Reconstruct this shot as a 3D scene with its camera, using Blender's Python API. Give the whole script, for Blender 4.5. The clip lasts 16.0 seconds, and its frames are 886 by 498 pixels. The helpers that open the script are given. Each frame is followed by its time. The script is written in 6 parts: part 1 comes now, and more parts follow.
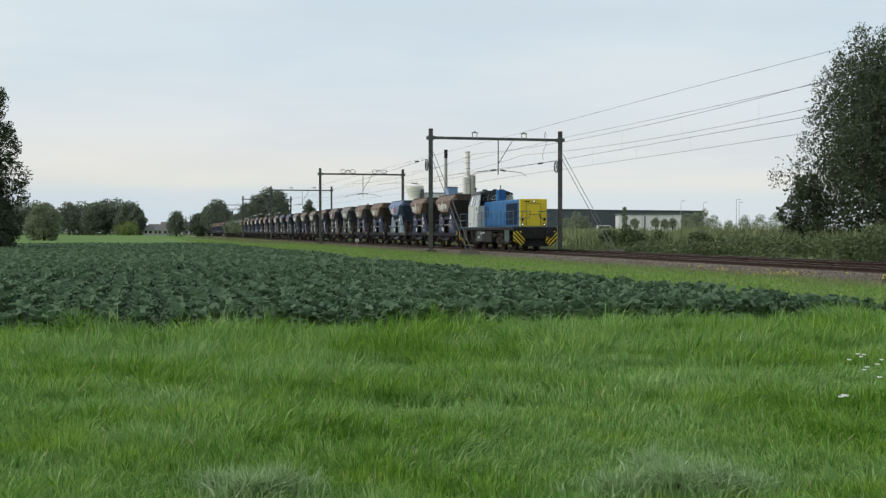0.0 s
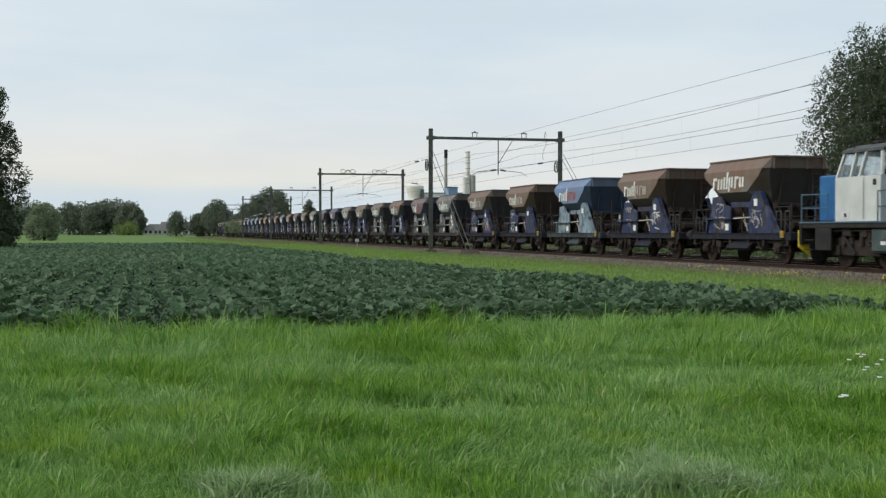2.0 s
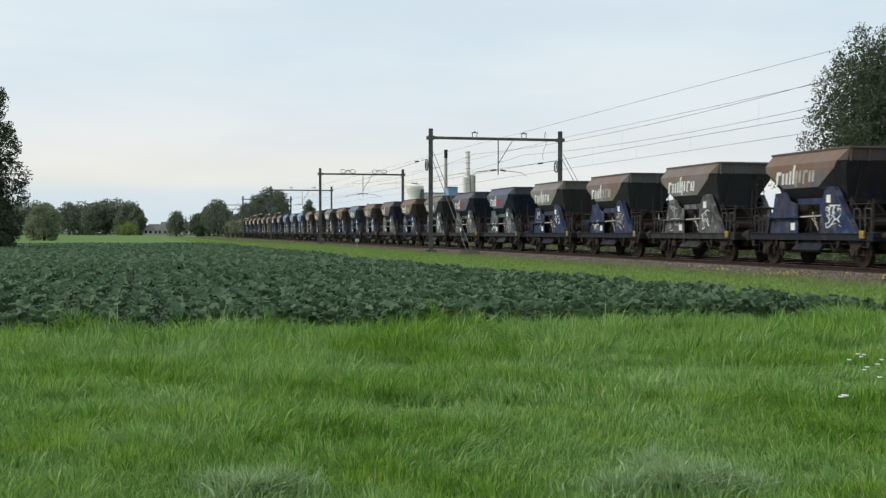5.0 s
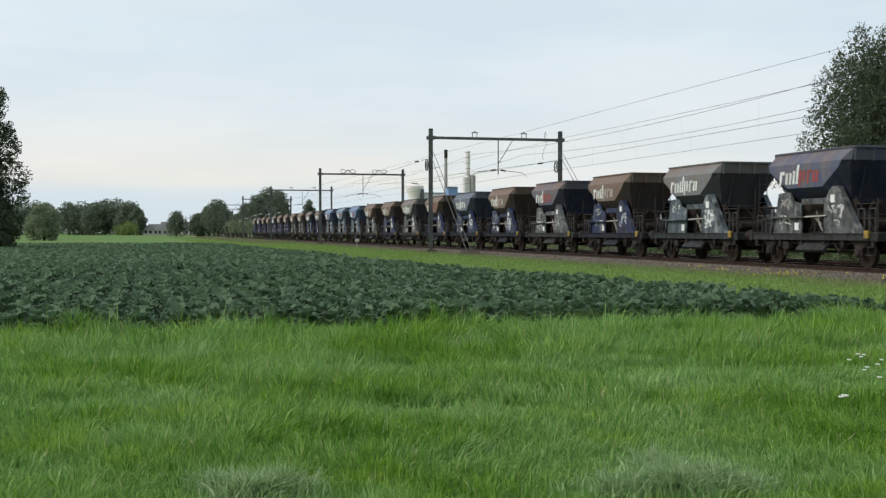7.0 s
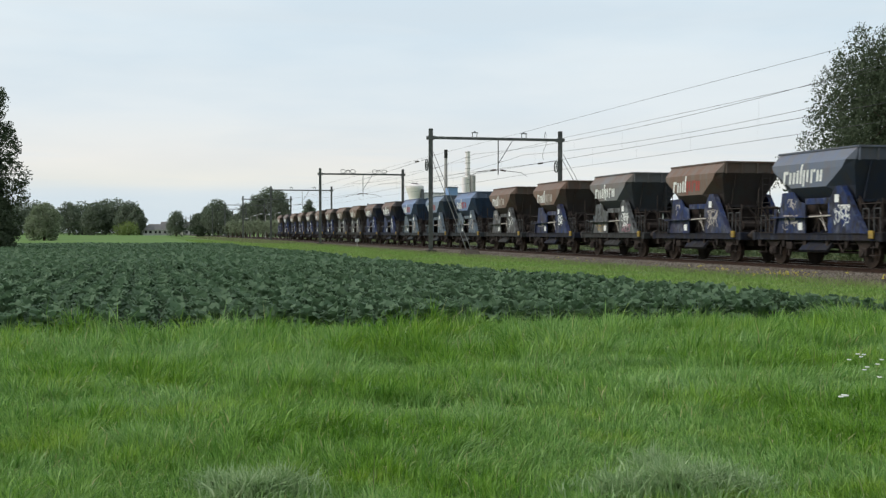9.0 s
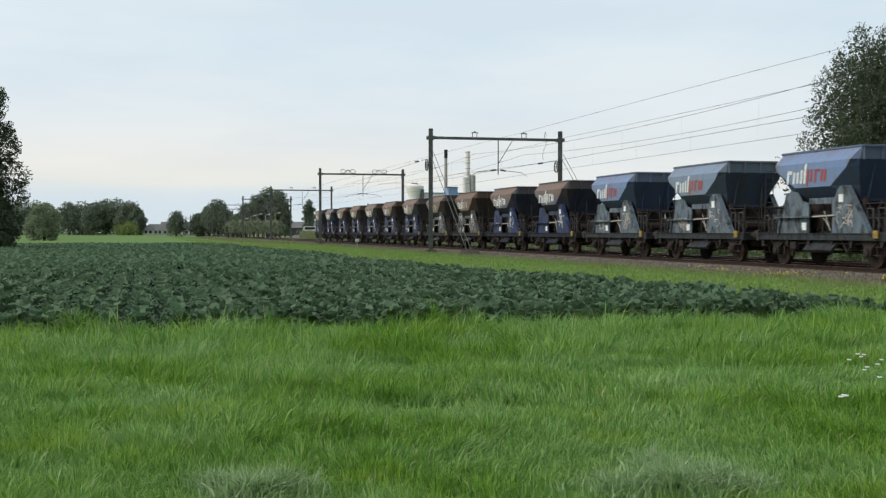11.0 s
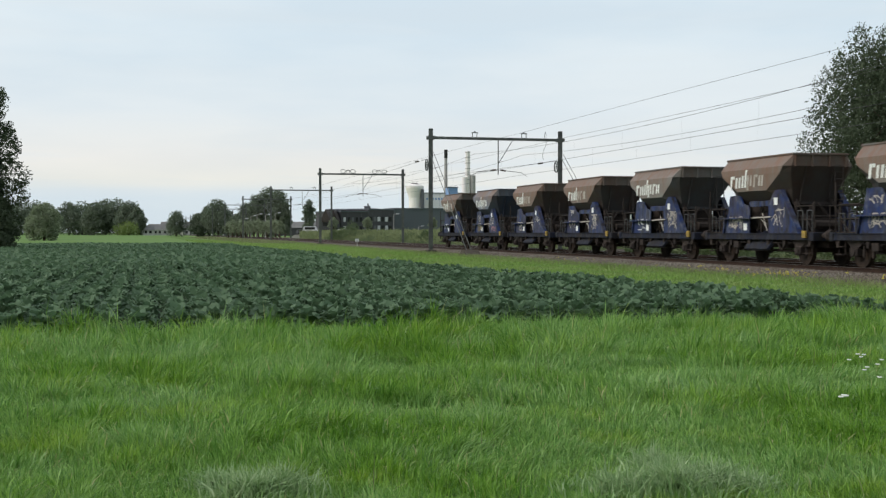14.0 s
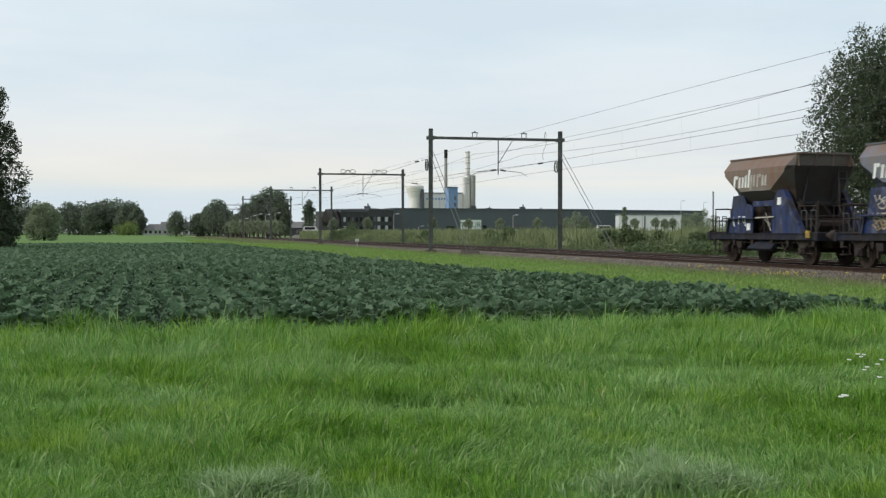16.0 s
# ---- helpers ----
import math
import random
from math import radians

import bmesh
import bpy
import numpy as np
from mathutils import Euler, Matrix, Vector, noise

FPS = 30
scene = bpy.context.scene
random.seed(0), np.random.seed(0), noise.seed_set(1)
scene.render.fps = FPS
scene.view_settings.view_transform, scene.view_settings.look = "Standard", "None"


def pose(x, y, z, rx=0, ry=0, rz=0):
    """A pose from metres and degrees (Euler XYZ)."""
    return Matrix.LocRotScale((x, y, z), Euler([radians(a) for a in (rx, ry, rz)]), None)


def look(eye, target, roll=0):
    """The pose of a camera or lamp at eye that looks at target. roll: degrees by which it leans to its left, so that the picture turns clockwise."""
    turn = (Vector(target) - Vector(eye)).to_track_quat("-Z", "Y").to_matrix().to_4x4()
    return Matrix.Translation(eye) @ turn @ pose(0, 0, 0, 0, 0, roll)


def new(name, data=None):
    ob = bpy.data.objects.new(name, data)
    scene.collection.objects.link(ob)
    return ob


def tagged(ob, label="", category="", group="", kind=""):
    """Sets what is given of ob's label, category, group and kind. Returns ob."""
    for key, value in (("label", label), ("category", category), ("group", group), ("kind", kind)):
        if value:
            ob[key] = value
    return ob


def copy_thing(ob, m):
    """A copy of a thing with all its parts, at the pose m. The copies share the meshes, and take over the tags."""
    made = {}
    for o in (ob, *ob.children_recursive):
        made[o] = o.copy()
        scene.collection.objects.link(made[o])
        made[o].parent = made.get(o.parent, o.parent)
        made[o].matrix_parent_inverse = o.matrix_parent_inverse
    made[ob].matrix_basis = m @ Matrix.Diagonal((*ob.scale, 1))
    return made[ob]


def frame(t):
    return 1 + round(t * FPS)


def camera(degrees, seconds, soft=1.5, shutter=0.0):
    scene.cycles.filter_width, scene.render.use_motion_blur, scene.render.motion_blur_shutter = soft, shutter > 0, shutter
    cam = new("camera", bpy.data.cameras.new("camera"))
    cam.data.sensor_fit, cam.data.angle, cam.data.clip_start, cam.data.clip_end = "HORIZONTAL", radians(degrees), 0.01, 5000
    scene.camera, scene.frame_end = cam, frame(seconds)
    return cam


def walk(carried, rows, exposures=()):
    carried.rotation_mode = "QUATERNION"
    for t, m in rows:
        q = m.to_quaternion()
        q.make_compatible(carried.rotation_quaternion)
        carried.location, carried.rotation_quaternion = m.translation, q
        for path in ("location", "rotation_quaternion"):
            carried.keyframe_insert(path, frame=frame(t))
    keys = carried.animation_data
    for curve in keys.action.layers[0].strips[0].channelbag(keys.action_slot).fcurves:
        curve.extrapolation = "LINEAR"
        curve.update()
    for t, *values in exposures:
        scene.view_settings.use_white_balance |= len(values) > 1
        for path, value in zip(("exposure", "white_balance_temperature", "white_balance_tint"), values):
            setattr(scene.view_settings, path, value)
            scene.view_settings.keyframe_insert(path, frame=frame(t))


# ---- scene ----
cam = camera(40.77, 16.0, soft=1.3, shutter=0.12)
EYE = pose(0.0, 0.0, 1.6, 89.19, 0.0, -14.17)
walk(cam, [(0.0, EYE), (16.0, EYE)], exposures=[(0.0, 0.0), (1.6, 0.0), (3.2, 0.1), (16.0, 0.1)])

# ---------------------------------------------------------------- sky and sun
world = bpy.data.worlds.new("overcast_sky")
scene.world = world
world.use_nodes = True
wn, wl = world.node_tree.nodes, world.node_tree.links
wn.clear()
sky = wn.new("ShaderNodeTexSky")
sky.sky_type, sky.sun_disc = "NISHITA", False
sky.sun_elevation, sky.sun_rotation = radians(36), radians(266)
sky.air_density, sky.dust_density = 1.0, 3.0
coord = wn.new("ShaderNodeTexCoord")
stretch = wn.new("ShaderNodeMapping")
stretch.inputs["Scale"].default_value = (1.6, 1.6, 7.0)
cloud = wn.new("ShaderNodeTexNoise")
cloud.inputs["Scale"].default_value, cloud.inputs["Detail"].default_value = 2.2, 6.0
cloud.inputs["Roughness"].default_value = 0.5
ramp = wn.new("ShaderNodeValToRGB")
ramp.color_ramp.elements[0].position, ramp.color_ramp.elements[0].color = 0.38, (0.58, 0.70, 0.80, 1)
ramp.color_ramp.elements[1].position, ramp.color_ramp.elements[1].color = 0.62, (0.80, 0.85, 0.875, 1)
split = wn.new("ShaderNodeSeparateXYZ")
low = wn.new("ShaderNodeValToRGB")
low.color_ramp.elements[0].position, low.color_ramp.elements[0].color = 0.0, (0.64, 0.73, 0.78, 1)
low.color_ramp.elements[1].position, low.color_ramp.elements[1].color = 0.16, (0.68, 0.79, 0.86, 1)
for at, tone in ((0.028, (0.66, 0.75, 0.79, 1)), (0.042, (0.89, 0.84, 0.72, 1)), (0.06, (0.85, 0.815, 0.75, 1)), (0.1, (0.72, 0.79, 0.83, 1))):
    low.color_ramp.elements.new(at).color = tone
blend = wn.new("ShaderNodeMix")
blend.data_type, blend.inputs[0].default_value = "RGBA", 0.6
veil = wn.new("ShaderNodeMix")
veil.data_type, veil.inputs[0].default_value = "RGBA", 0.94
dim = wn.new("ShaderNodeMix")
dim.data_type, dim.blend_type, dim.inputs[0].default_value = "RGBA", "MULTIPLY", 1.0
dim.inputs[7].default_value = (0.10, 0.10, 0.10, 1)
back = wn.new("ShaderNodeBackground")
back.inputs["Strength"].default_value = 1.0
wout = wn.new("ShaderNodeOutputWorld")
wl.new(coord.outputs["Generated"], stretch.inputs["Vector"])
wl.new(stretch.outputs["Vector"], cloud.inputs["Vector"])
wl.new(cloud.outputs["Fac"], ramp.inputs["Fac"])
wl.new(coord.outputs["Generated"], split.inputs[0])
wl.new(split.outputs["Z"], low.inputs["Fac"])
# thin blue-grey streaks lie across the warm band over the horizon
flatten = wn.new("ShaderNodeMapping")
flatten.inputs["Scale"].default_value = (1.3, 1.3, 26.0)
streaks = wn.new("ShaderNodeTexNoise")
streaks.inputs["Scale"].default_value, streaks.inputs["Detail"].default_value = 2.0, 5.0
sift = wn.new("ShaderNodeMapRange")
sift.inputs["From Min"].default_value, sift.inputs["From Max"].default_value = 0.42, 0.68
sift.inputs["To Max"].default_value = 0.75
haze = wn.new("ShaderNodeMix")
haze.data_type = "RGBA"
haze.inputs[7].default_value = (0.68, 0.76, 0.81, 1)
wl.new(coord.outputs["Generated"], flatten.inputs["Vector"])
wl.new(flatten.outputs["Vector"], streaks.inputs["Vector"])
wl.new(streaks.outputs["Fac"], sift.inputs["Value"])
wl.new(sift.outputs["Result"], haze.inputs[0])
wl.new(low.outputs["Color"], haze.inputs[6])
wl.new(ramp.outputs["Color"], blend.inputs[6])
wl.new(haze.outputs[2], blend.inputs[7])
wl.new(sky.outputs["Color"], dim.inputs[6])
wl.new(dim.outputs[2], veil.inputs[6])
wl.new(blend.outputs[2], veil.inputs[7])
# sky dims smoothly towards the unseen side behind the camera, added to shade wagon ends
facing = wn.new("ShaderNodeVectorMath")
facing.operation = "DOT_PRODUCT"
facing.inputs[1].default_value = (-0.35, 0.9, 0.2)
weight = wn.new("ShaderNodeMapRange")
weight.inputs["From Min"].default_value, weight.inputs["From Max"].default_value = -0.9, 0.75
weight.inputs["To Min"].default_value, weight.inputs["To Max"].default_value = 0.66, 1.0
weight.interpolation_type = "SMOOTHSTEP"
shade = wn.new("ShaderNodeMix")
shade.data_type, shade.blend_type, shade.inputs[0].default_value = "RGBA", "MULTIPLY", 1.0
wl.new(coord.outputs["Generated"], facing.inputs[0])
wl.new(facing.outputs["Value"], weight.inputs["Value"])
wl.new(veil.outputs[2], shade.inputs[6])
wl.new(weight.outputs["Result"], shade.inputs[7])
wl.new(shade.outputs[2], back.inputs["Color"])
wl.new(back.outputs["Background"], wout.inputs["Surface"])

sun = new("sun", bpy.data.lights.new("sun", "SUN"))
sun.data.energy, sun.data.angle, sun.data.color = 1.75, radians(25), (1.0, 0.95, 0.88)
sun.matrix_world = look((-55, -4, 40), (0, 0, 0))

# ---------------------------------------------------------------- materials


def nodes_of(name):
    m = bpy.data.materials.new(name)
    m.use_nodes = True
    return m, m.node_tree.nodes, m.node_tree.links, m.node_tree.nodes["Principled BSDF"]


def rgb(nt, a, b, fac, kind="MIX"):
    n = nt.nodes.new("ShaderNodeMix")
    n.data_type, n.blend_type = "RGBA", kind
    for slot, v in ((0, fac), (6, a), (7, b)):
        if isinstance(v, (int, float)):
            n.inputs[slot].default_value = v
        elif isinstance(v, tuple):
            n.inputs[slot].default_value = (*v, 1)
        else:
            nt.links.new(v, n.inputs[slot])
    return n.outputs[2]


def tex(nt, scale, detail=4.0, stretch=None, rough=0.55):
    n = nt.nodes.new("ShaderNodeTexNoise")
    n.inputs["Scale"].default_value, n.inputs["Detail"].default_value = scale, detail
    n.inputs["Roughness"].default_value = rough
    c = nt.nodes.new("ShaderNodeTexCoord")
    if stretch:
        m = nt.nodes.new("ShaderNodeMapping")
        m.inputs["Scale"].default_value = stretch
        nt.links.new(c.outputs["Object"], m.inputs["Vector"])
        nt.links.new(m.outputs["Vector"], n.inputs["Vector"])
    else:
        nt.links.new(c.outputs["Object"], n.inputs["Vector"])
    return n.outputs["Fac"]


def band(nt, value, lo, hi):
    n = nt.nodes.new("ShaderNodeMapRange")
    n.inputs["From Min"].default_value, n.inputs["From Max"].default_value = lo, hi
    nt.links.new(value, n.inputs["Value"])
    return n.outputs["Result"]


def bump(nt, bsdf, value, strength=0.3, distance=0.02):
    n = nt.nodes.new("ShaderNodeBump")
    n.inputs["Strength"].default_value, n.inputs["Distance"].default_value = strength, distance
    nt.links.new(value, n.inputs["Height"])
    nt.links.new(n.outputs["Normal"], bsdf.inputs["Normal"])


def surface(name, a, b, scale=3.0, fine=40.0, rough=0.7, metal=0.0, relief=0.15, c=None):
    """A surface between two colours at a large scale, with a fine grain."""
    m, n, l, bs = nodes_of(name)
    nt = m.node_tree
    big = band(nt, tex(nt, scale), 0.35, 0.65)
    small = tex(nt, fine, 3.0)
    col = rgb(nt, a, b, big)
    if c:
        col = rgb(nt, col, c, band(nt, tex(nt, scale * 2.7, 6.0), 0.55, 0.7))
    col = rgb(nt, col, (0.5, 0.5, 0.5), rgb(nt, (0, 0, 0), (0.35, 0.35, 0.35), small), "OVERLAY")
    l.new(col, bs.inputs["Base Color"])
    bs.inputs["Roughness"].default_value, bs.inputs["Metallic"].default_value = rough, metal
    bs.inputs["Specular IOR Level"].default_value = 0.05 if rough >= 0.9 else 0.2 if max(a) < 0.08 else 0.4
    bump(nt, bs, small, relief)
    return m


def leafy(name, a, b, rough=0.55, scale=0.5, tip=None, through_light=0.25):
    """Leaves and blades, each with its own tint, in patches."""
    m, n, l, bs = nodes_of(name)
    nt = m.node_tree
    geo = n.new("ShaderNodeNewGeometry")
    col = rgb(nt, a, b, geo.outputs["Random Per Island"])
    patch = band(nt, tex(nt, scale, 3.0), 0.35, 0.68)
    col = rgb(nt, col, tip or tuple(v * 0.6 for v in a), rgb(nt, (0, 0, 0), (0.7, 0.7, 0.7), patch))
    l.new(col, bs.inputs["Base Color"])
    bs.inputs["Roughness"].default_value = rough
    if through_light:
        tr = n.new("ShaderNodeBsdfTranslucent")
        l.new(col, tr.inputs["Color"])
        mix = n.new("ShaderNodeMixShader")
        mix.inputs[0].default_value = through_light
        l.new(bs.outputs[0], mix.inputs[1])
        l.new(tr.outputs[0], mix.inputs[2])
        l.new(mix.outputs[0], n["Material Output"].inputs["Surface"])
    return m


def weathered(name, flat=None, rust_add=0.0, rough=0.6, tone=1.0, bare=1.0, crown=0.16, mottle=0.0, film=None, cover=0.0):
    """Old wagon paint: the object's own colour, rust by its alpha, dirt and streaks. tone, bare and film can also paint
    lit or shaded copies.
    """
    m, n, l, bs = nodes_of(name)
    nt = m.node_tree
    info = n.new("ShaderNodeObjectInfo")
    paint = flat or info.outputs["Color"]
    c = n.new("ShaderNodeTexCoord")
    where = n.new("ShaderNodeVectorMath")
    where.operation = "MULTIPLY_ADD"
    l.new(info.outputs["Random"], where.inputs[0])
    where.inputs[1].default_value = (37.0, 11.0, 53.0)
    l.new(c.outputs["Object"], where.inputs[2])

    def grain(scale, detail, st):
        mp = n.new("ShaderNodeMapping")
        mp.inputs["Scale"].default_value = st
        t = n.new("ShaderNodeTexNoise")
        t.inputs["Scale"].default_value, t.inputs["Detail"].default_value = scale, detail
        t.inputs["Roughness"].default_value = 0.62
        l.new(where.outputs[0], mp.inputs["Vector"])
        l.new(mp.outputs["Vector"], t.inputs["Vector"])
        return t.outputs["Fac"]
    patch, streak, fine = grain(0.9, 7, (1, 1, 1)), grain(2.2, 5, (1, 1.6, 0.22)), grain(14, 4, (1, 1, 1))
    height = n.new("ShaderNodeSeparateXYZ")
    l.new(c.outputs["Object"], height.inputs[0])
    top = band(nt, height.outputs["Z"], 2.6, 4.2)
    amount = n.new("ShaderNodeMath")
    amount.operation = "MULTIPLY_ADD"
    l.new(info.outputs["Alpha"], amount.inputs[0])
    amount.inputs[1].default_value = 0.48
    amount.inputs[2].default_value = -0.42 + rust_add
    total = n.new("ShaderNodeMath")
    l.new(amount.outputs[0], total.inputs[0])
    l.new(patch, total.inputs[1])
    more = n.new("ShaderNodeMath")
    more.operation = "MULTIPLY_ADD"
    lot = n.new("ShaderNodeMath")
    lot.operation = "MULTIPLY"
    l.new(info.outputs["Alpha"], lot.inputs[0])
    lot.inputs[1].default_value = crown * 1.3
    l.new(top, more.inputs[0])
    l.new(lot.outputs[0], more.inputs[1])
    l.new(total.outputs[0], more.inputs[2])
    rusted = band(nt, more.outputs[0], 0.30, 0.66)
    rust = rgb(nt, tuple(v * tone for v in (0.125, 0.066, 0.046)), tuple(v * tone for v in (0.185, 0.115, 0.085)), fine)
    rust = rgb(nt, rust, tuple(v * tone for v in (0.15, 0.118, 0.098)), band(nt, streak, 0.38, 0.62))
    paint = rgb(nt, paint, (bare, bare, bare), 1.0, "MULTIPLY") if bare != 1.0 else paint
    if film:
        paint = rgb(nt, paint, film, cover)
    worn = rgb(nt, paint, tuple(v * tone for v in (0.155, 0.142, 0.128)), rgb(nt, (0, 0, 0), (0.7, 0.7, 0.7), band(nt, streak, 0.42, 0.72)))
    col = rgb(nt, worn, rust, rusted)
    # bare and chalky spots, then oily dirt
    if mottle:
        chalk = rgb(nt, (0, 0, 0), (mottle, mottle, mottle), band(nt, grain(2.3, 9, (1, 1, 0.8)), 0.53, 0.62))
        col = rgb(nt, col, (0.30, 0.31, 0.315), chalk)
        grime = rgb(nt, (0, 0, 0), (0.85, 0.85, 0.85), band(nt, grain(2.6, 9, (1, 1.3, 0.7)), 0.47, 0.62))
        col = rgb(nt, col, (0.022, 0.019, 0.017), grime)
    l.new(col, bs.inputs["Base Color"])
    bs.inputs["Specular IOR Level"].default_value = 0.22
    bs.inputs["Roughness"].default_value = rough
    bump(nt, bs, fine, 0.12, 0.01)
    return m


GRASS_SOIL = surface("grass_soil", (0.095, 0.16, 0.04), (0.13, 0.20, 0.058), 0.6, 30, 0.95)
FIELD_SOIL = surface("field_soil", (0.035, 0.05, 0.03), (0.045, 0.065, 0.038), 1.0, 30, 0.95)
MEADOW = surface("far_meadow_grass", (0.12, 0.20, 0.065), (0.15, 0.235, 0.075), 0.03, 2.0, 0.95)
ROUGH_LAND = surface("rough_land", (0.10, 0.125, 0.055), (0.15, 0.16, 0.08), 0.05, 2.0, 0.95)


def meadow_blades(name):
    """Meadow blades: lush green with blue-green drifts, yellow-green spots and a few dry stems."""
    m, n, l, bs = nodes_of(name)
    nt = m.node_tree
    geo = n.new("ShaderNodeNewGeometry")
    own = geo.outputs["Random Per Island"]
    col = rgb(nt, (0.055, 0.175, 0.012), (0.28, 0.485, 0.065), own)
    cool = rgb(nt, (0.10, 0.25, 0.045), (0.38, 0.57, 0.18), own)
    col = rgb(nt, col, cool, band(nt, tex(nt, 0.42, 3.0), 0.42, 0.58))
    warm = rgb(nt, (0.13, 0.26, 0.016), (0.36, 0.52, 0.055), own)
    col = rgb(nt, col, warm, rgb(nt, (0, 0, 0), (0.8, 0.8, 0.8), band(nt, tex(nt, 0.75, 3.0, (1.0, 1.0, 0.2)), 0.54, 0.68)))
    col = rgb(nt, col, (0.07, 0.19, 0.012), rgb(nt, (0, 0, 0), (0.65, 0.65, 0.65), band(nt, tex(nt, 1.6, 3.0), 0.56, 0.70)))
    col = rgb(nt, col, (0.46, 0.45, 0.20), band(nt, own, 0.975, 0.985))
    l.new(col, bs.inputs["Base Color"])
    bs.inputs["Roughness"].default_value = 0.42
    tr = n.new("ShaderNodeBsdfTranslucent")
    l.new(col, tr.inputs["Color"])
    mix = n.new("ShaderNodeMixShader")
    mix.inputs[0].default_value = 0.42
    l.new(bs.outputs[0], mix.inputs[1])
    l.new(tr.outputs[0], mix.inputs[2])
    l.new(mix.outputs[0], n["Material Output"].inputs["Surface"])
    return m


BLADE = meadow_blades("grass_blades")
TUFT = leafy("tuft_blades", (0.13, 0.25, 0.07), (0.52, 0.63, 0.37), 0.4, 5.0, (0.25, 0.40, 0.14), 0.4)
BLADE_SHORT = leafy("verge_grass_blades", (0.16, 0.30, 0.05), (0.26, 0.43, 0.085), 0.6, 0.3, (0.29, 0.325, 0.125), 0.4)
CROP = leafy("cabbage_leaves", (0.094, 0.164, 0.084), (0.142, 0.22, 0.122), 0.75, 0.25, (0.10, 0.175, 0.088), 0.35)
LEAF_DARK = leafy("dark_tree_leaves", (0.058, 0.082, 0.042), (0.09, 0.118, 0.06), 0.75, 0.4, (0.048, 0.07, 0.034), 0.3)
# paler than leaf colour: distance haze is put into these far crowns
LEAF_MID = leafy("haze_paled_tree_leaves", (0.15, 0.185, 0.13), (0.19, 0.225, 0.155), 0.7, 0.2, (0.125, 0.16, 0.105), 0.35)
LEAF_PALE = leafy("willow_leaves", (0.21, 0.25, 0.16), (0.30, 0.34, 0.22), 0.7, 0.4, (0.19, 0.235, 0.14), 0.35)
LEAF_YELLOW = leafy("yellow_green_leaves", (0.17, 0.24, 0.06), (0.25, 0.32, 0.09), 0.6, 0.3, None, 0.3)
LEAF_BUSH = leafy("bramble_leaves", (0.085, 0.125, 0.05), (0.16, 0.205, 0.085), 0.6, 0.35, (0.06, 0.095, 0.035), 0.3)
LEAF_ROUGH = leafy("rough_weed_leaves", (0.12, 0.155, 0.07), (0.21, 0.245, 0.115), 0.7, 0.12, (0.09, 0.13, 0.055), 0.3)
REED = leafy("reed_blades", (0.19, 0.225, 0.10), (0.29, 0.315, 0.15), 0.7, 0.15, (0.15, 0.195, 0.085), 0.25)
WEEDS = leafy("weed_blades", (0.19, 0.215, 0.095), (0.29, 0.30, 0.15), 0.7, 0.12, (0.17, 0.21, 0.085), 0.25)
BARK = surface("bark", (0.05, 0.04, 0.03), (0.09, 0.075, 0.055), 4, 30, 0.9)
BALLAST = surface("ballast_bed", (0.085, 0.072, 0.058), (0.14, 0.12, 0.098), 3, 60, 0.95)
STONE = leafy("ballast_stones", (0.10, 0.086, 0.072), (0.31, 0.27, 0.235), 0.9, 0.4, (0.13, 0.095, 0.07), 0.0)
RAIL = surface("rail_steel", (0.035, 0.02, 0.015), (0.055, 0.032, 0.022), 5, 50, 0.7, 0.3)
RAIL_TOP = surface("worn_rail_head", (0.32, 0.30, 0.28), (0.4, 0.38, 0.36), 5, 50, 0.35, 0.9)
STAINED = surface("rust_stained_ballast", (0.05, 0.037, 0.029), (0.09, 0.068, 0.052), 3, 50, 0.95)
SLEEPER = surface("sleeper_concrete", (0.06, 0.048, 0.04), (0.10, 0.08, 0.066), 4, 50, 0.95)
MAST = surface("mast_steel", (0.085, 0.09, 0.085), (0.14, 0.145, 0.135), 2, 30, 0.6, 0.1)
WIRE = surface("wire_copper", (0.06, 0.06, 0.055), (0.09, 0.085, 0.08), 2, 30, 0.5, 0.5)
CERAMIC = surface("insulator", (0.06, 0.04, 0.03), (0.09, 0.06, 0.045), 8, 30, 0.3)
CONCRETE = surface("concrete", (0.36, 0.34, 0.32), (0.46, 0.44, 0.42), 2, 30, 0.9)
OLD_CONCRETE = surface("dark_weathered_concrete", (0.07, 0.06, 0.05), (0.12, 0.105, 0.09), 2, 30, 0.95)
PIPE_GREY = surface("grey_rail_paint", (0.045, 0.045, 0.047), (0.085, 0.085, 0.088), 3, 25, 0.7)
# End paint holds painted shade with its grime; rim and side paints, painted light.
PAINT = weathered("shaded_grimy_end_paint", tone=0.36, bare=0.36, film=(0.022, 0.03, 0.046), cover=0.5)
PAINT_RIM = weathered("dusty_lit_rim_paint", tone=0.85, bare=0.7, film=(0.13, 0.135, 0.14), cover=0.5)
PAINT_SIDE = weathered("weathered_lit_side_paint", tone=1.25, crown=0.55, film=(0.20, 0.205, 0.215), cover=0.3)
FRAME_PAINT = weathered("weathered_frame_paint", rust_add=0.1, tone=0.5, bare=0.8, mottle=0.2)
FRAME_PALE = weathered("chalky_pale_frame_paint", rust_add=0.1, tone=0.55, bare=0.62, mottle=0.7)
SOLE_PAINT = weathered("grimy_solebar_paint", rust_add=0.0, rough=0.85, tone=0.24, mottle=0.06)
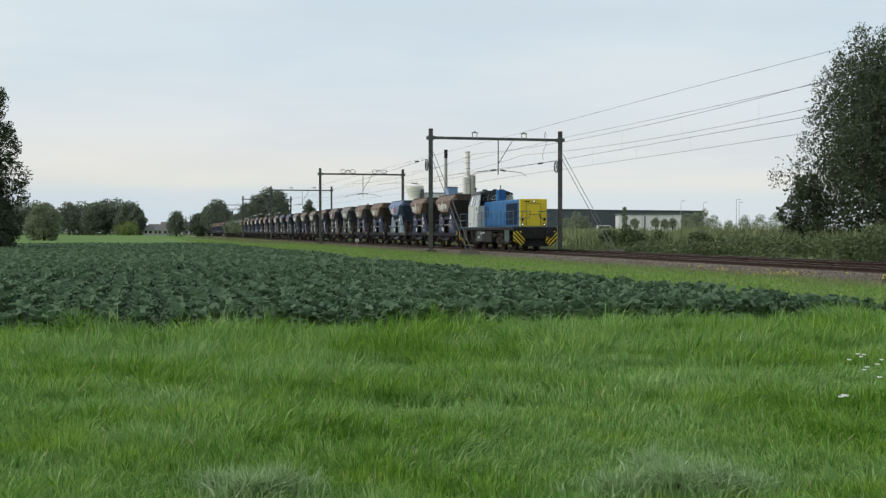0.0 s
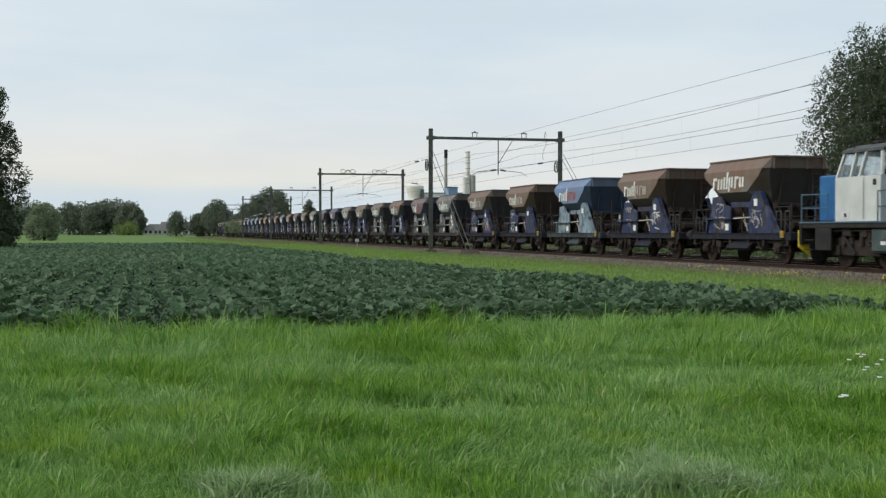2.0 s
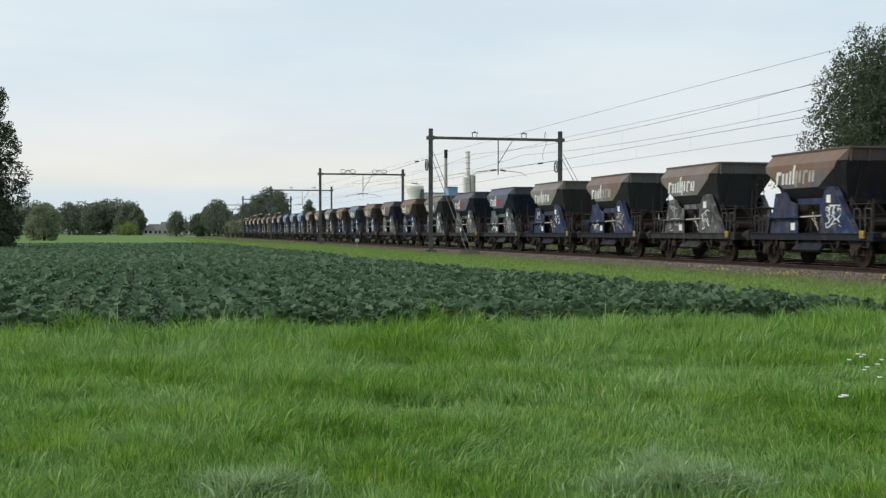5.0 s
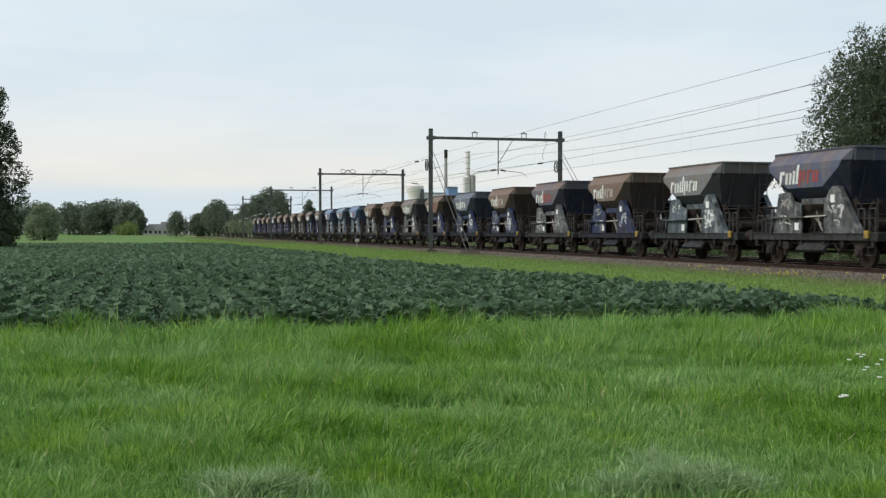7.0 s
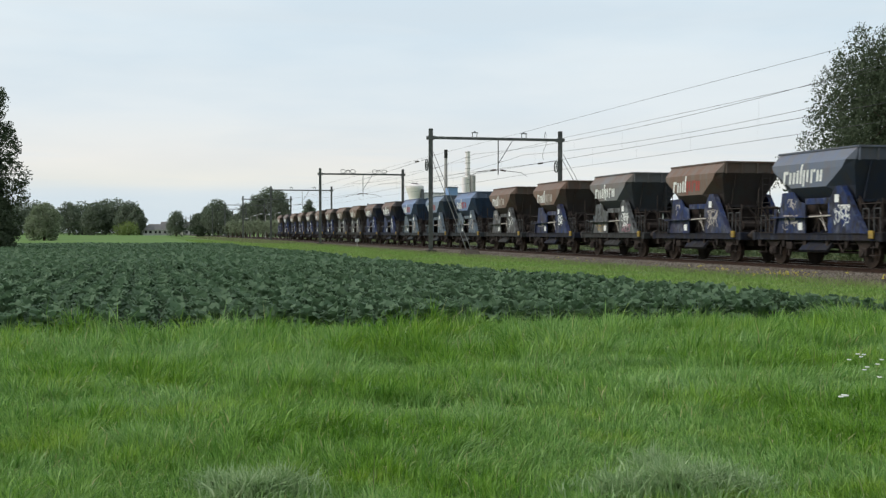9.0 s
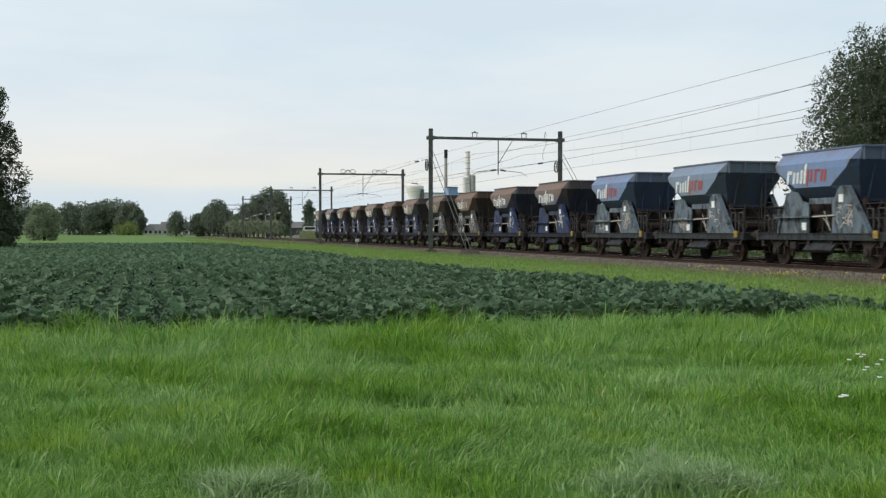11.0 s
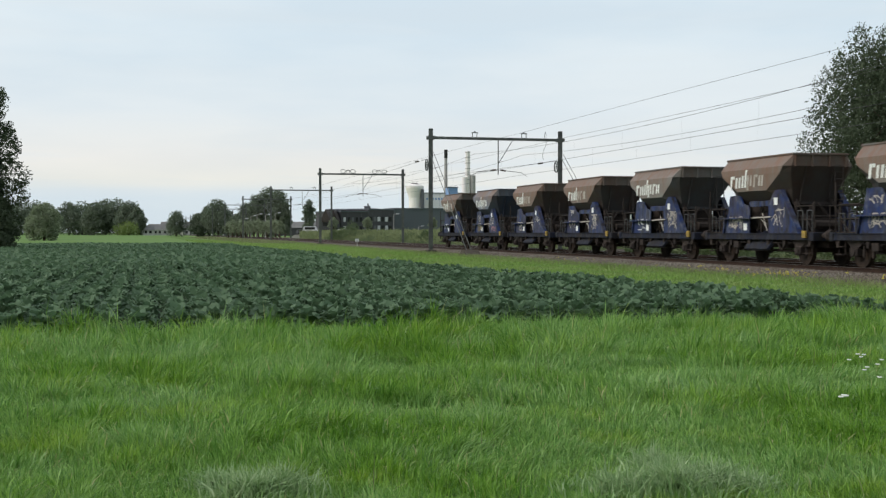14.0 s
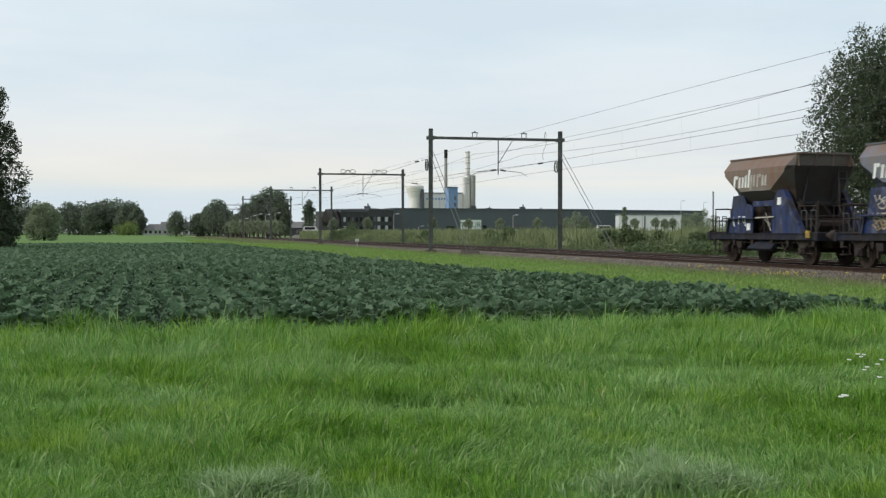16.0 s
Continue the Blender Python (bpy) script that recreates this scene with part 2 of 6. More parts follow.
GRIME = surface("brake_dust_steel", (0.025, 0.02, 0.019), (0.05, 0.038, 0.033), 2.2, 25, 0.85, 0.0, 0.15, (0.068, 0.052, 0.043))
WHEEL = surface("wheel_steel", (0.03, 0.022, 0.018), (0.06, 0.042, 0.032), 3, 25, 0.8, 0.2)
WHITE_MARK = surface("white_lettering_paint", (0.86, 0.86, 0.84), (0.70, 0.70, 0.68), 3, 25, 0.6)
RED_MARK = surface("red_lettering_paint", (0.42, 0.07, 0.06), (0.30, 0.08, 0.07), 3, 25, 0.6)
DULL_MARK = surface("faded_lettering_paint", (0.50, 0.46, 0.42), (0.38, 0.33, 0.29), 3, 25, 0.7)
PINK_MARK = surface("pink_spray_paint", (0.36, 0.17, 0.20), (0.26, 0.13, 0.17), 3, 25, 0.7)
OCHRE_MARK = surface("ochre_spray_paint", (0.34, 0.25, 0.12), (0.26, 0.18, 0.09), 3, 25, 0.7)
YELLOW_PART = surface("yellow_fitting_paint", (0.38, 0.25, 0.04), (0.22, 0.15, 0.05), 4, 30, 0.7)
BLUE_BODY = surface("blue_loco_paint", (0.011, 0.105, 0.29), (0.02, 0.135, 0.34), 1.2, 20, 0.45, 0.0, 0.03, (0.022, 0.10, 0.25))
BLUE_GRILLE = surface("dark_blue_grille", (0.004, 0.014, 0.04), (0.006, 0.02, 0.055), 3, 30, 0.6)
YELLOW_BODY = surface("yellow_loco_paint", (0.84, 0.63, 0.03), (0.88, 0.67, 0.05), 1.2, 20, 0.4, 0.0, 0.03)
WHITE_BODY = surface("pale_grey_loco_paint", (0.62, 0.63, 0.62), (0.52, 0.53, 0.52), 1.2, 20, 0.45, 0.0, 0.03)
TEAL_BOX = surface("grey_green_tank_paint", (0.05, 0.072, 0.072), (0.085, 0.11, 0.105), 2, 20, 0.6, 0.0, 0.15, (0.03, 0.03, 0.028))
DARK_ROOF = surface("dark_cab_roof", (0.05, 0.055, 0.055), (0.08, 0.08, 0.08), 2, 20, 0.6)
RAILING = surface("handrail_paint", (0.05, 0.10, 0.14), (0.08, 0.13, 0.17), 2, 20, 0.5)
BLACK = surface("black_paint", (0.02, 0.02, 0.02), (0.036, 0.034, 0.033), 3, 20, 0.75)
# raised tone: distance haze is painted into this cladding grey
SHED_GREY = surface("dark_grey_cladding", (0.098, 0.11, 0.127), (0.12, 0.132, 0.148), 0.05, 1.0, 0.7)
SHED_BROWN = surface("dark_brown_cladding", (0.07, 0.068, 0.075), (0.09, 0.086, 0.092), 0.05, 1.0, 0.7)
SHED_WHITE = surface("pale_cladding", (0.62, 0.62, 0.64), (0.68, 0.67, 0.69), 0.05, 1.0, 0.7)
SHED_BLUE = surface("blue_cladding", (0.19, 0.30, 0.52), (0.22, 0.34, 0.57), 0.05, 1.0, 0.7)
SILO = surface("pale_silo_concrete", (0.88, 0.81, 0.78), (0.91, 0.85, 0.82), 0.05, 1.0, 0.8)
STACK_DARK = surface("dark_stack_steel", (0.10, 0.10, 0.11), (0.15, 0.15, 0.16), 0.1, 2.0, 0.6)
ROOF_TILE = surface("dark_roof_tiles", (0.05, 0.04, 0.04), (0.08, 0.065, 0.06), 0.3, 4.0, 0.8)
# lightened roof tone, with the haze over the distance painted in
FAR_ROOF = surface("haze_paled_far_roof", (0.17, 0.165, 0.165), (0.22, 0.21, 0.2), 0.3, 4.0, 0.8)
SIGN_GREEN = surface("sign_green", (0.04, 0.16, 0.09), (0.05, 0.18, 0.1), 0.5, 4.0, 0.6)
HOUSE_WALL = surface("house_wall", (0.5, 0.49, 0.46), (0.6, 0.59, 0.56), 0.3, 4.0, 0.8)
FLOWER_WHITE = surface("white_petals", (0.75, 0.75, 0.7), (0.82, 0.82, 0.78), 30, 90, 0.7)
FLOWER_YELLOW = surface("yellow_petals", (0.60, 0.50, 0.04), (0.68, 0.58, 0.07), 30, 90, 0.7)


def glass_material(name, colour, rough=0.08):
    m, n, l, bs = nodes_of(name)
    bs.inputs["Base Color"].default_value = (*colour, 1)
    bs.inputs["Roughness"].default_value = rough
    bs.inputs["Transmission Weight"].default_value = 1.0
    bs.inputs["IOR"].default_value = 1.1
    return m


def lamp_material(name, colour, strength):
    m, n, l, bs = nodes_of(name)
    bs.inputs["Base Color"].default_value = (*colour, 1)
    bs.inputs["Emission Color"].default_value = (*colour, 1)
    bs.inputs["Emission Strength"].default_value = strength
    return m


CAB_GLASS = glass_material("cab_glass", (0.85, 0.9, 0.9))
HEADLAMP = lamp_material("headlamp_lit", (1.0, 0.93, 0.78), 1.2)

# ---------------------------------------------------------------- mesh helpers


def mesh_of(name, bm, material, smooth=False):
    me = bpy.data.meshes.new(name)
    bmesh.ops.recalc_face_normals(bm, faces=bm.faces)
    bm.to_mesh(me)
    bm.free()
    for m in material if isinstance(material, (list, tuple)) else [material]:
        me.materials.append(m)
    if smooth:
        for p in me.polygons:
            p.use_smooth = True
    return me


def part(name, bm, material, parent=None, label="", smooth=False):
    ob = new(name, mesh_of(name, bm, material, smooth))
    ob.parent = parent
    if label:
        ob["label"] = label
    return ob


def share(name, me, parent, m=None, label=""):
    ob = new(name, me)
    ob.parent = parent
    if m is not None:
        ob.matrix_basis = m
    if label:
        ob["label"] = label
    return ob


def raw(name, verts, faces, material, smooth=False):
    """A mesh from numpy arrays, all faces with the same number of corners."""
    me = bpy.data.meshes.new(name)
    verts = np.asarray(verts, np.float32).reshape(-1, 3)
    faces = np.asarray(faces, np.int32)
    k = faces.shape[1]
    me.vertices.add(len(verts))
    me.vertices.foreach_set("co", verts.ravel())
    me.loops.add(faces.size)
    me.loops.foreach_set("vertex_index", faces.ravel())
    me.polygons.add(len(faces))
    me.polygons.foreach_set("loop_start", np.arange(len(faces), dtype=np.int32) * k)
    me.update(calc_edges=True)
    me.materials.append(material)
    if smooth:
        me.polygons.foreach_set("use_smooth", np.ones(len(faces), bool))
    return me


def box(bm, lo, hi, bevel=0.0, turn=None, mi=0):
    """An upright box between two corners, with softened edges."""
    lo, hi = Vector(lo), Vector(hi)
    size, mid = hi - lo, (lo + hi) / 2
    m = Matrix.Translation(mid) @ (turn or Matrix()) @ Matrix.Diagonal((*size, 1))
    out = bmesh.ops.create_cube(bm, size=1, matrix=m)
    fs = list({f for v in out["verts"] for f in v.link_faces})
    for f in fs:
        f.material_index = mi
    if bevel:
        es = list({ed for v in out["verts"] for ed in v.link_edges})
        bmesh.ops.bevel(bm, geom=es, offset=bevel, segments=1, affect="EDGES")
    return bm


def rod(bm, a, b, r, sides=6, r2=None):
    a, b = Vector(a), Vector(b)
    d = b - a
    q = d.to_track_quat("Z", "Y").to_matrix().to_4x4()
    bmesh.ops.create_cone(bm, cap_ends=True, segments=sides, radius1=r, radius2=r if r2 is None else r2,
                          depth=d.length, matrix=Matrix.Translation((a + b) / 2) @ q)
    return bm


def prism(bm, outline, axis, lo, hi):
    """A flat outline given in the two other axes, drawn out along one axis."""
    def put(u, v, w):
        return {"x": (w, u, v), "y": (u, w, v), "z": (u, v, w)}[axis]
    a = [bm.verts.new(put(u, v, lo)) for u, v in outline]
    b = [bm.verts.new(put(u, v, hi)) for u, v in outline]
    bm.faces.new(a)
    bm.faces.new(b[::-1])
    for i in range(len(a)):
        j = (i + 1) % len(a)
        bm.faces.new((a[i], a[j], b[j], b[i]))
    return bm


def thing(name, label, category, group="", kind="", m=None):
    ob = new(name)
    ob.empty_display_size = 0.3
    if m is not None:
        ob.matrix_basis = m
    return tagged(ob, label, category, group, kind)


def B():
    return bmesh.new()


def at_depth(px, depth, z=0.0):
    """Where a bearing, in parts of the half picture, and a depth meet at the height z."""
    s, c = math.sin(radians(14.17)), math.cos(radians(14.17))
    x = px * 0.37157 * depth
    return Vector((x * c + depth * s, -x * s + depth * c, z))

# ---------------------------------------------------------------- ground
TRACKS = (25.0, 29.0)
RAIL_Z = 0.363


def P(px, depth, z=0.0):
    return at_depth((px - 784) / 784, depth, z)


def sheet(name, outline, z, material, label, category):
    bm = B()
    bm.faces.new([bm.verts.new((x, y, z)) for x, y in outline])
    ob = part(name, bm, material)
    return tagged(ob, label, category, kind="structure")


sheet("ground", [(-3500, -800), (3500, -800), (3500, 4000), (-3500, 4000)], 0.0, MEADOW,
      "flat green farmland reaching the horizon", "ground")
FIELD_Y, FIELD_END = 18.5, 135.0


def field_side(y):
    """The crop's edge along the railway."""
    return np.interp(y, [18.0, 45.0, 135.0], [13.7, 11.0, 8.4])



sheet("field_soil", [(-70, FIELD_Y), (field_side(FIELD_Y), FIELD_Y), (field_side(45.0), 45.0), (field_side(FIELD_END), FIELD_END), (-70, FIELD_END)],
      0.006, FIELD_SOIL, "dark bare soil under the cabbage rows", "field")
sheet("lawn_soil", [(-40, -15), (21.9, -15), (21.9, 420), (8, 420), (field_side(FIELD_END), FIELD_END), (field_side(45.0), 45.0), (field_side(FIELD_Y), FIELD_Y), (-40, FIELD_Y)],
      0.003, GRASS_SOIL, "short green turf under the long grass", "lawn")
sheet("rough_land", [(33, -60), (33, 400), (70, 400), (260, 120), (260, -60)], 0.004, ROUGH_LAND,
      "yellowish rough grassland behind the railway", "field")

# ballast bed, rails, sleepers
bm = B()
prism(bm, [(21.9, 0.0), (22.1, 0.045), (23.1, 0.18), (30.9, 0.18), (31.9, 0.045), (32.1, 0.0)], "y", -400, 1500)
tagged(part("ballast_bed", bm, BALLAST), "grey-brown stone ballast bed under two tracks", "ballast", kind="structure")
for cx in TRACKS:
    bm = B()
    prism(bm, [(cx - 1.25, 0.11), (cx + 1.25, 0.11), (cx + 1.15, 0.186), (cx - 1.15, 0.186)], "y", -400, 1200)
    tagged(part("stained_ballast", bm, STAINED), "rust-stained dark ballast between the rails", "ballast", kind="structure")
for i, cx in enumerate(TRACKS):
    track = thing("railway_track", "rusty-sided steel railway track on concrete sleepers", "track", "tracks", kind="structure")
    for side in (-1, 1):
        x = cx + side * 0.755
        bm = B()
        prism(bm, [(x - 0.065, 0.21), (x + 0.065, 0.21), (x + 0.012, 0.245), (x + 0.012, 0.32), (x + 0.035, 0.33),
                   (x + 0.035, 0.359), (x - 0.035, 0.359), (x - 0.035, 0.33), (x - 0.012, 0.32), (x - 0.012, 0.245)], "y", -400, 1200)
        r = part("rail", bm, RAIL, track)
        bm = B()
        box(bm, (x - 0.03, -400, 0.3592), (x + 0.03, 1200, RAIL_Z))
        part("running_surface", bm, RAIL_TOP, r, "polished rail head")
    bm = B()
    prism(bm, [(cx - 1.3, 0.11), (cx + 1.3, 0.11), (cx + 1.3, 0.19), (cx + 0.9, 0.215), (cx + 0.5, 0.195), (cx - 0.5, 0.195), (cx - 0.9, 0.215), (cx - 1.3, 0.19)], "y", -0.12, 0.12)
    me = mesh_of("sleeper", bm, SLEEPER)
    for k in range(150):
        share("sleeper", me, track, Matrix.Translation((0, 8 + 0.6 * k, 0)))
    rng = np.random.default_rng(3 + i)
    ys = 98 + 0.6 * np.arange(500)
    base = np.array([(cx - 1.3, -0.12, 0.19), (cx + 1.3, -0.12, 0.19), (cx + 1.3, 0.12, 0.19), (cx - 1.3, 0.12, 0.19),
                     (cx - 1.3, -0.12, 0.212), (cx + 1.3, -0.12, 0.212), (cx + 1.3, 0.12, 0.212), (cx - 1.3, 0.12, 0.212)])
    vs = (base[None] + np.stack([0 * ys, ys, 0 * ys], 1)[:, None]).reshape(-1, 3)
    q = np.array([(4, 5, 6, 7), (0, 1, 5, 4), (1, 2, 6, 5), (2, 3, 7, 6), (3, 0, 4, 7)])
    fs = (q[None] + 8 * np.arange(500)[:, None, None]).reshape(-1, 4)
    share("far_sleepers", raw("far_sleepers", vs, fs, SLEEPER), track)["kind"] = "stuff"

# ---------------------------------------------------------------- overhead line
SPANS = [30.5 + 58.5 * k for k in range(12)]
ML, MR = 21.5, 32.0


def portal():
    top = thing("catenary_portal", "dark steel overhead-line portal with two H-section masts spanning both tracks", "catenary portal", "overhead-line portals")
    for x in (ML, MR):
        bm = B()
        for s in (-1, 1):
            box(bm, (x - 0.14, s * 0.13 - 0.012, 0.1), (x + 0.14, s * 0.13 + 0.012, 9.54))
        box(bm, (x - 0.012, -0.12, 0.1), (x + 0.012, 0.12, 9.54))
        mast = part("mast", bm, MAST, top)
        bm = B()
        box(bm, (x - 0.38, -0.38, 0.0), (x + 0.38, 0.38, 0.26), 0.03)
        part("footing", bm, OLD_CONCRETE, top, "weathered concrete footing")
        for s in (-0.2, 0.2):
            bm = B()
            box(bm, (x - 0.3, s - 0.015, 8.7), (x + 0.3, s + 0.015, 8.98))
            part("bracket", bm, MAST, top)
    bm = B()
    for s in (-1, 1):
        box(bm, (ML - 0.3, s * 0.17 - 0.02, 8.75), (MR + 0.3, s * 0.17 + 0.02, 8.94))
    for k in range(10):
        box(bm, (ML + 0.6 + k * 1.03, -0.15, 8.77), (ML + 0.66 + k * 1.03, 0.15, 8.80))
    part("beam", bm, MAST, top)
    for cx in TRACKS:
        bm = B()
        for s in (-0.18, 0.18):
            rod(bm, (cx + s, 0, 8.94), (cx + s, 0, 9.3), 0.03)
        rod(bm, (cx - 0.26, 0, 9.3), (cx + 0.26, 0, 9.3), 0.035)
        rod(bm, (cx - 0.1, 0, 9.3), (cx, 0, 9.42), 0.03)
        rod(bm, (cx + 0.1, 0, 9.3), (cx, 0, 9.42), 0.03)
        part("wire_saddle", bm, MAST, top)
    mid = 26.9
    bm = B()
    rod(bm, (mid, 0, 8.8), (mid, 0, 6.1), 0.045)
    rod(bm, (mid, 0, 6.9), (mid + 1.2, 0, 8.8), 0.03)
    part("drop_post", bm, MAST, top)
    for s, cx in ((-1, TRACKS[0]), (1, TRACKS[1])):
        bm = B()
        rod(bm, (mid, 0, 6.45), (cx - s * 0.2, 0, 6.25), 0.022)
        rod(bm, (cx - s * 0.2, 0, 6.25), (cx + s * 0.25, 0, 5.97), 0.018)
        arm = part("registration_arm", bm, MAST, top)
        bm = B()
        rod(bm, (mid + s * 0.2, 0, 6.44), (mid + s * 0.6, 0, 6.37), 0.06, 8)
        part("insulator", bm, CERAMIC, arm)
    return top


first = portal()
first.matrix_basis = Matrix.Translation((0, SPANS[0], 0))
for y in SPANS[1:]:
    copy_thing(first, Matrix.Translation((0, y, 0)))


def wire(name, label, x, z0, sag, r=0.0095):
    cu = bpy.data.curves.new(name, "CURVE")
    cu.dimensions, cu.bevel_depth, cu.bevel_resolution = "3D", r, 0
    sp = cu.splines.new("POLY")
    pts = []
    ys = [SPANS[0] - 58.5, *SPANS]
    for a in range(len(ys) - 1):
        for k in range(12):
            f = k / 12
            pts.append((x, ys[a] + 58.5 * f, z0 - 4 * sag * f * (1 - f)))
    pts.append((x, ys[-1], z0))
    sp.points.add(len(pts) - 1)
    for p, c in zip(sp.points, pts):
        p.co = (*c, 1)
    tmp = new(name, cu)
    me = bpy.data.meshes.new_from_object(tmp)
    bpy.data.objects.remove(tmp)
    me.materials.clear()
    me.materials.append(WIRE)
    return tagged(new(name, me), label, "overhead wire", "overhead wires")


for cx in TRACKS:
    wire("contact_wire", "thin copper contact wire above a track", cx, 6.1, 0.05)
    wire("messenger_wire", "sagging carrier wire above a track", cx, 7.65, 0.6)
    bm = B()
    for a in range(-1, 5):
        for f in (0.12, 0.25, 0.375, 0.5, 0.625, 0.75, 0.88):
            y = SPANS[0] + 58.5 * (a + f)
            rod(bm, (cx, y, 6.1 - 0.2 * f * (1 - f)), (cx, y, 7.65 - 2.4 * f * (1 - f)), 0.0025, 4)
    tagged(part("dropper", bm, WIRE), "thin vertical droppers between carrier and contact wire", "dropper", kind="stuff")
wire("feeder_wire", "feeder wire carried on top of the portal beams", TRACKS[1], 9.42, -0.05)
wire("feeder_wire", "feeder wire carried beside the outer masts", MR, 9.0, 0.15)

for cx in TRACKS:
    bm = B()
    for off in (-0.62, 0.62):
        for k in range(10):
            a0, a1 = k * math.pi / 5, (k + 1) * math.pi / 5
            rod(bm, (cx + off + 0.3 * math.cos(a0), SPANS[2], 9.2 + 0.24 * math.sin(a0)), (cx + off + 0.3 * math.cos(a1), SPANS[2], 9.2 + 0.24 * math.sin(a1)), 0.035, 5)
    tagged(part("wire_saddle", bm, MAST), "pair of steel wire rings on a portal beam", "wire saddle", "wire saddles")
# a slack jumper cable
bm = B()
prev = None
for k in range(13):
    f = k / 12
    p = (30.6 + 0.15 * math.sin(f * 6.0), SPANS[1] - 0.19 - 0.12 * math.sin(f * 3.1), 8.93 + 0.6 * math.sin(min(1.0, f * 4) * math.pi) - 1.9 * max(0.0, f - 0.12))
    if prev:
        rod(bm, prev, p, 0.016, 5)
    prev = p
tagged(part("jumper_cable", bm, WIRE), "slack looped jumper cable hanging from a portal beam", "cable", "overhead wires")

# guys and tensioning wheels at one portal
for x in (ML, MR):
    for off in (-0.16, 0.16):
        bm = B()
        rod(bm, (x + off, SPANS[1] - 0.2, 7.75), (x + off, SPANS[1] - 11.2, 0.25), 0.022)
        guy = part("guy_rod", bm, MAST)
        tagged(guy, "slanting steel guy rod holding a mast", "guy rod", "mast guys")
    bm = B()
    prism(bm, [(SPANS[1] - 12.3, 0.05), (SPANS[1] - 10.6, 0.05), (SPANS[1] - 10.8, 0.38), (SPANS[1] - 11.6, 0.42)], "x", x - 0.5, x + 0.5)
    tagged(part("guy_anchor", bm, OLD_CONCRETE), "weathered concrete anchor block for the mast guys", "anchor block", "mast guys")
    side = -0.32 if x == ML else -0.32
    wh = thing("tension_wheel", "spoked wire-tensioning wheel on a mast", "tension wheel", "tension wheels", m=Matrix.Translation((x + side, SPANS[1], 6.75)))
    bm = B()
    n = 20
    ring = [[bm.verts.new((dx, r * math.cos(2 * math.pi * k / n), r * math.sin(2 * math.pi * k / n))) for dx, r in ((-0.04, 0.4), (0.04, 0.4), (0.04, 0.46), (-0.04, 0.46))] for k in range(n)]
    for k in range(n):
        for j in range(4):
            bm.faces.new((ring[k][j], ring[k][(j + 1) % 4], ring[(k + 1) % n][(j + 1) % 4], ring[(k + 1) % n][j]))
    part("wheel_rim", bm, MAST, wh)
    for k in range(6):
        bm = B()
        c, sn = math.cos(k * math.pi / 3), math.sin(k * math.pi / 3)
        rod(bm, (0, 0, 0), (0, 0.42 * c, 0.42 * sn), 0.02, 5)
        part("spoke", bm, MAST, wh)
    bm = B()
    rod(bm, (-0.05, 0, 0), (0.32, 0, 0), 0.05, 8)
    part("hub", bm, MAST, wh)
    bm = B()
    cx = TRACKS[0] if x == ML else TRACKS[1]
    rod(bm, (x + side, SPANS[1] + 0.1, 7.2), (cx, SPANS[2], 7.6), 0.014, 5)
    aw = tagged(part("anchor_wire", bm, WIRE), "anchoring wire from a tension wheel to the carrier wire", "overhead wire", "overhead wires")
    bm = B()
    rod(bm, (x + side + 0.06 * (cx - x) / 4, SPANS[1] + 3.2, 7.22), (x + side + 0.09 * (cx - x) / 4, SPANS[1] + 4.2, 7.23), 0.07, 7)
    part("insulator", bm, CERAMIC, aw, "brown ceramic insulator")

# ---------------------------------------------------------------- hopper wagon
# along the track: y, rear at +y; across: x; the camera's side is -x


def loop(bm, pts):
    return [bm.verts.new(p) for p in pts]


def ring8(z, hx, a0, a1, hw, e0, e1):
    """Eight corners of one level: the long sides reach from -a0 to a1, the ends lie at -e0 and e1."""
    return [(-hx, -a0, z), (-hw, -e0, z), (hw, -e0, z), (hx, -a0, z), (hx, a1, z), (hw, e1, z), (-hw, e1, z), (-hx, a1, z)]


def hopper_mesh():
    """A bin widest in the middle, drawn in above and below, with slanting facets at its four corners."""
    bm = B()
    rings = [loop(bm, ring8(*r)) for r in ((2.27, 0.92, 1.15, 1.15, 0.86, 2.15, 2.05), (2.78, 1.42, 1.15, 1.2, 1.0, 2.32, 2.2), (3.42, 1.49, 2.28, 2.34, 1.2, 2.56, 2.46),
                                           (3.66, 1.49, 2.46, 2.46, 1.22, 2.66, 2.54), (4.08, 1.14, 2.66, 2.5, 1.12, 2.68, 2.52), (4.13, 1.14, 2.66, 2.5, 1.12, 2.68, 2.52))]
    for a, b in zip(rings, rings[1:]):
        for i in range(8):
            j = (i + 1) % 8
            face = bm.faces.new((a[i], a[j], b[j], b[i]))
            # upper sides and end rims take lit paint, the rest shaded paint
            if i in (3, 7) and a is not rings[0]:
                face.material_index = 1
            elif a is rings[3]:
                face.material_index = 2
    bm.faces.new(rings[0][::-1])
    inner = loop(bm, ring8(4.13, 1.08, 2.6, 2.44, 1.06, 2.62, 2.46))
    deep = loop(bm, ring8(3.72, 1.25, 2.4, 2.3, 1.1, 2.5, 2.36))
    for a, b in ((rings[-1], inner), (inner, deep)):
        for i in range(8):
            j = (i + 1) % 8
            bm.faces.new((a[i], a[j], b[j], b[i]))
    bm.faces.new(deep)
    bmesh.ops.triangulate(bm, faces=[f for f in bm.faces if len(f.verts) == 4 and f.calc_area() > 0.3])
    return bm


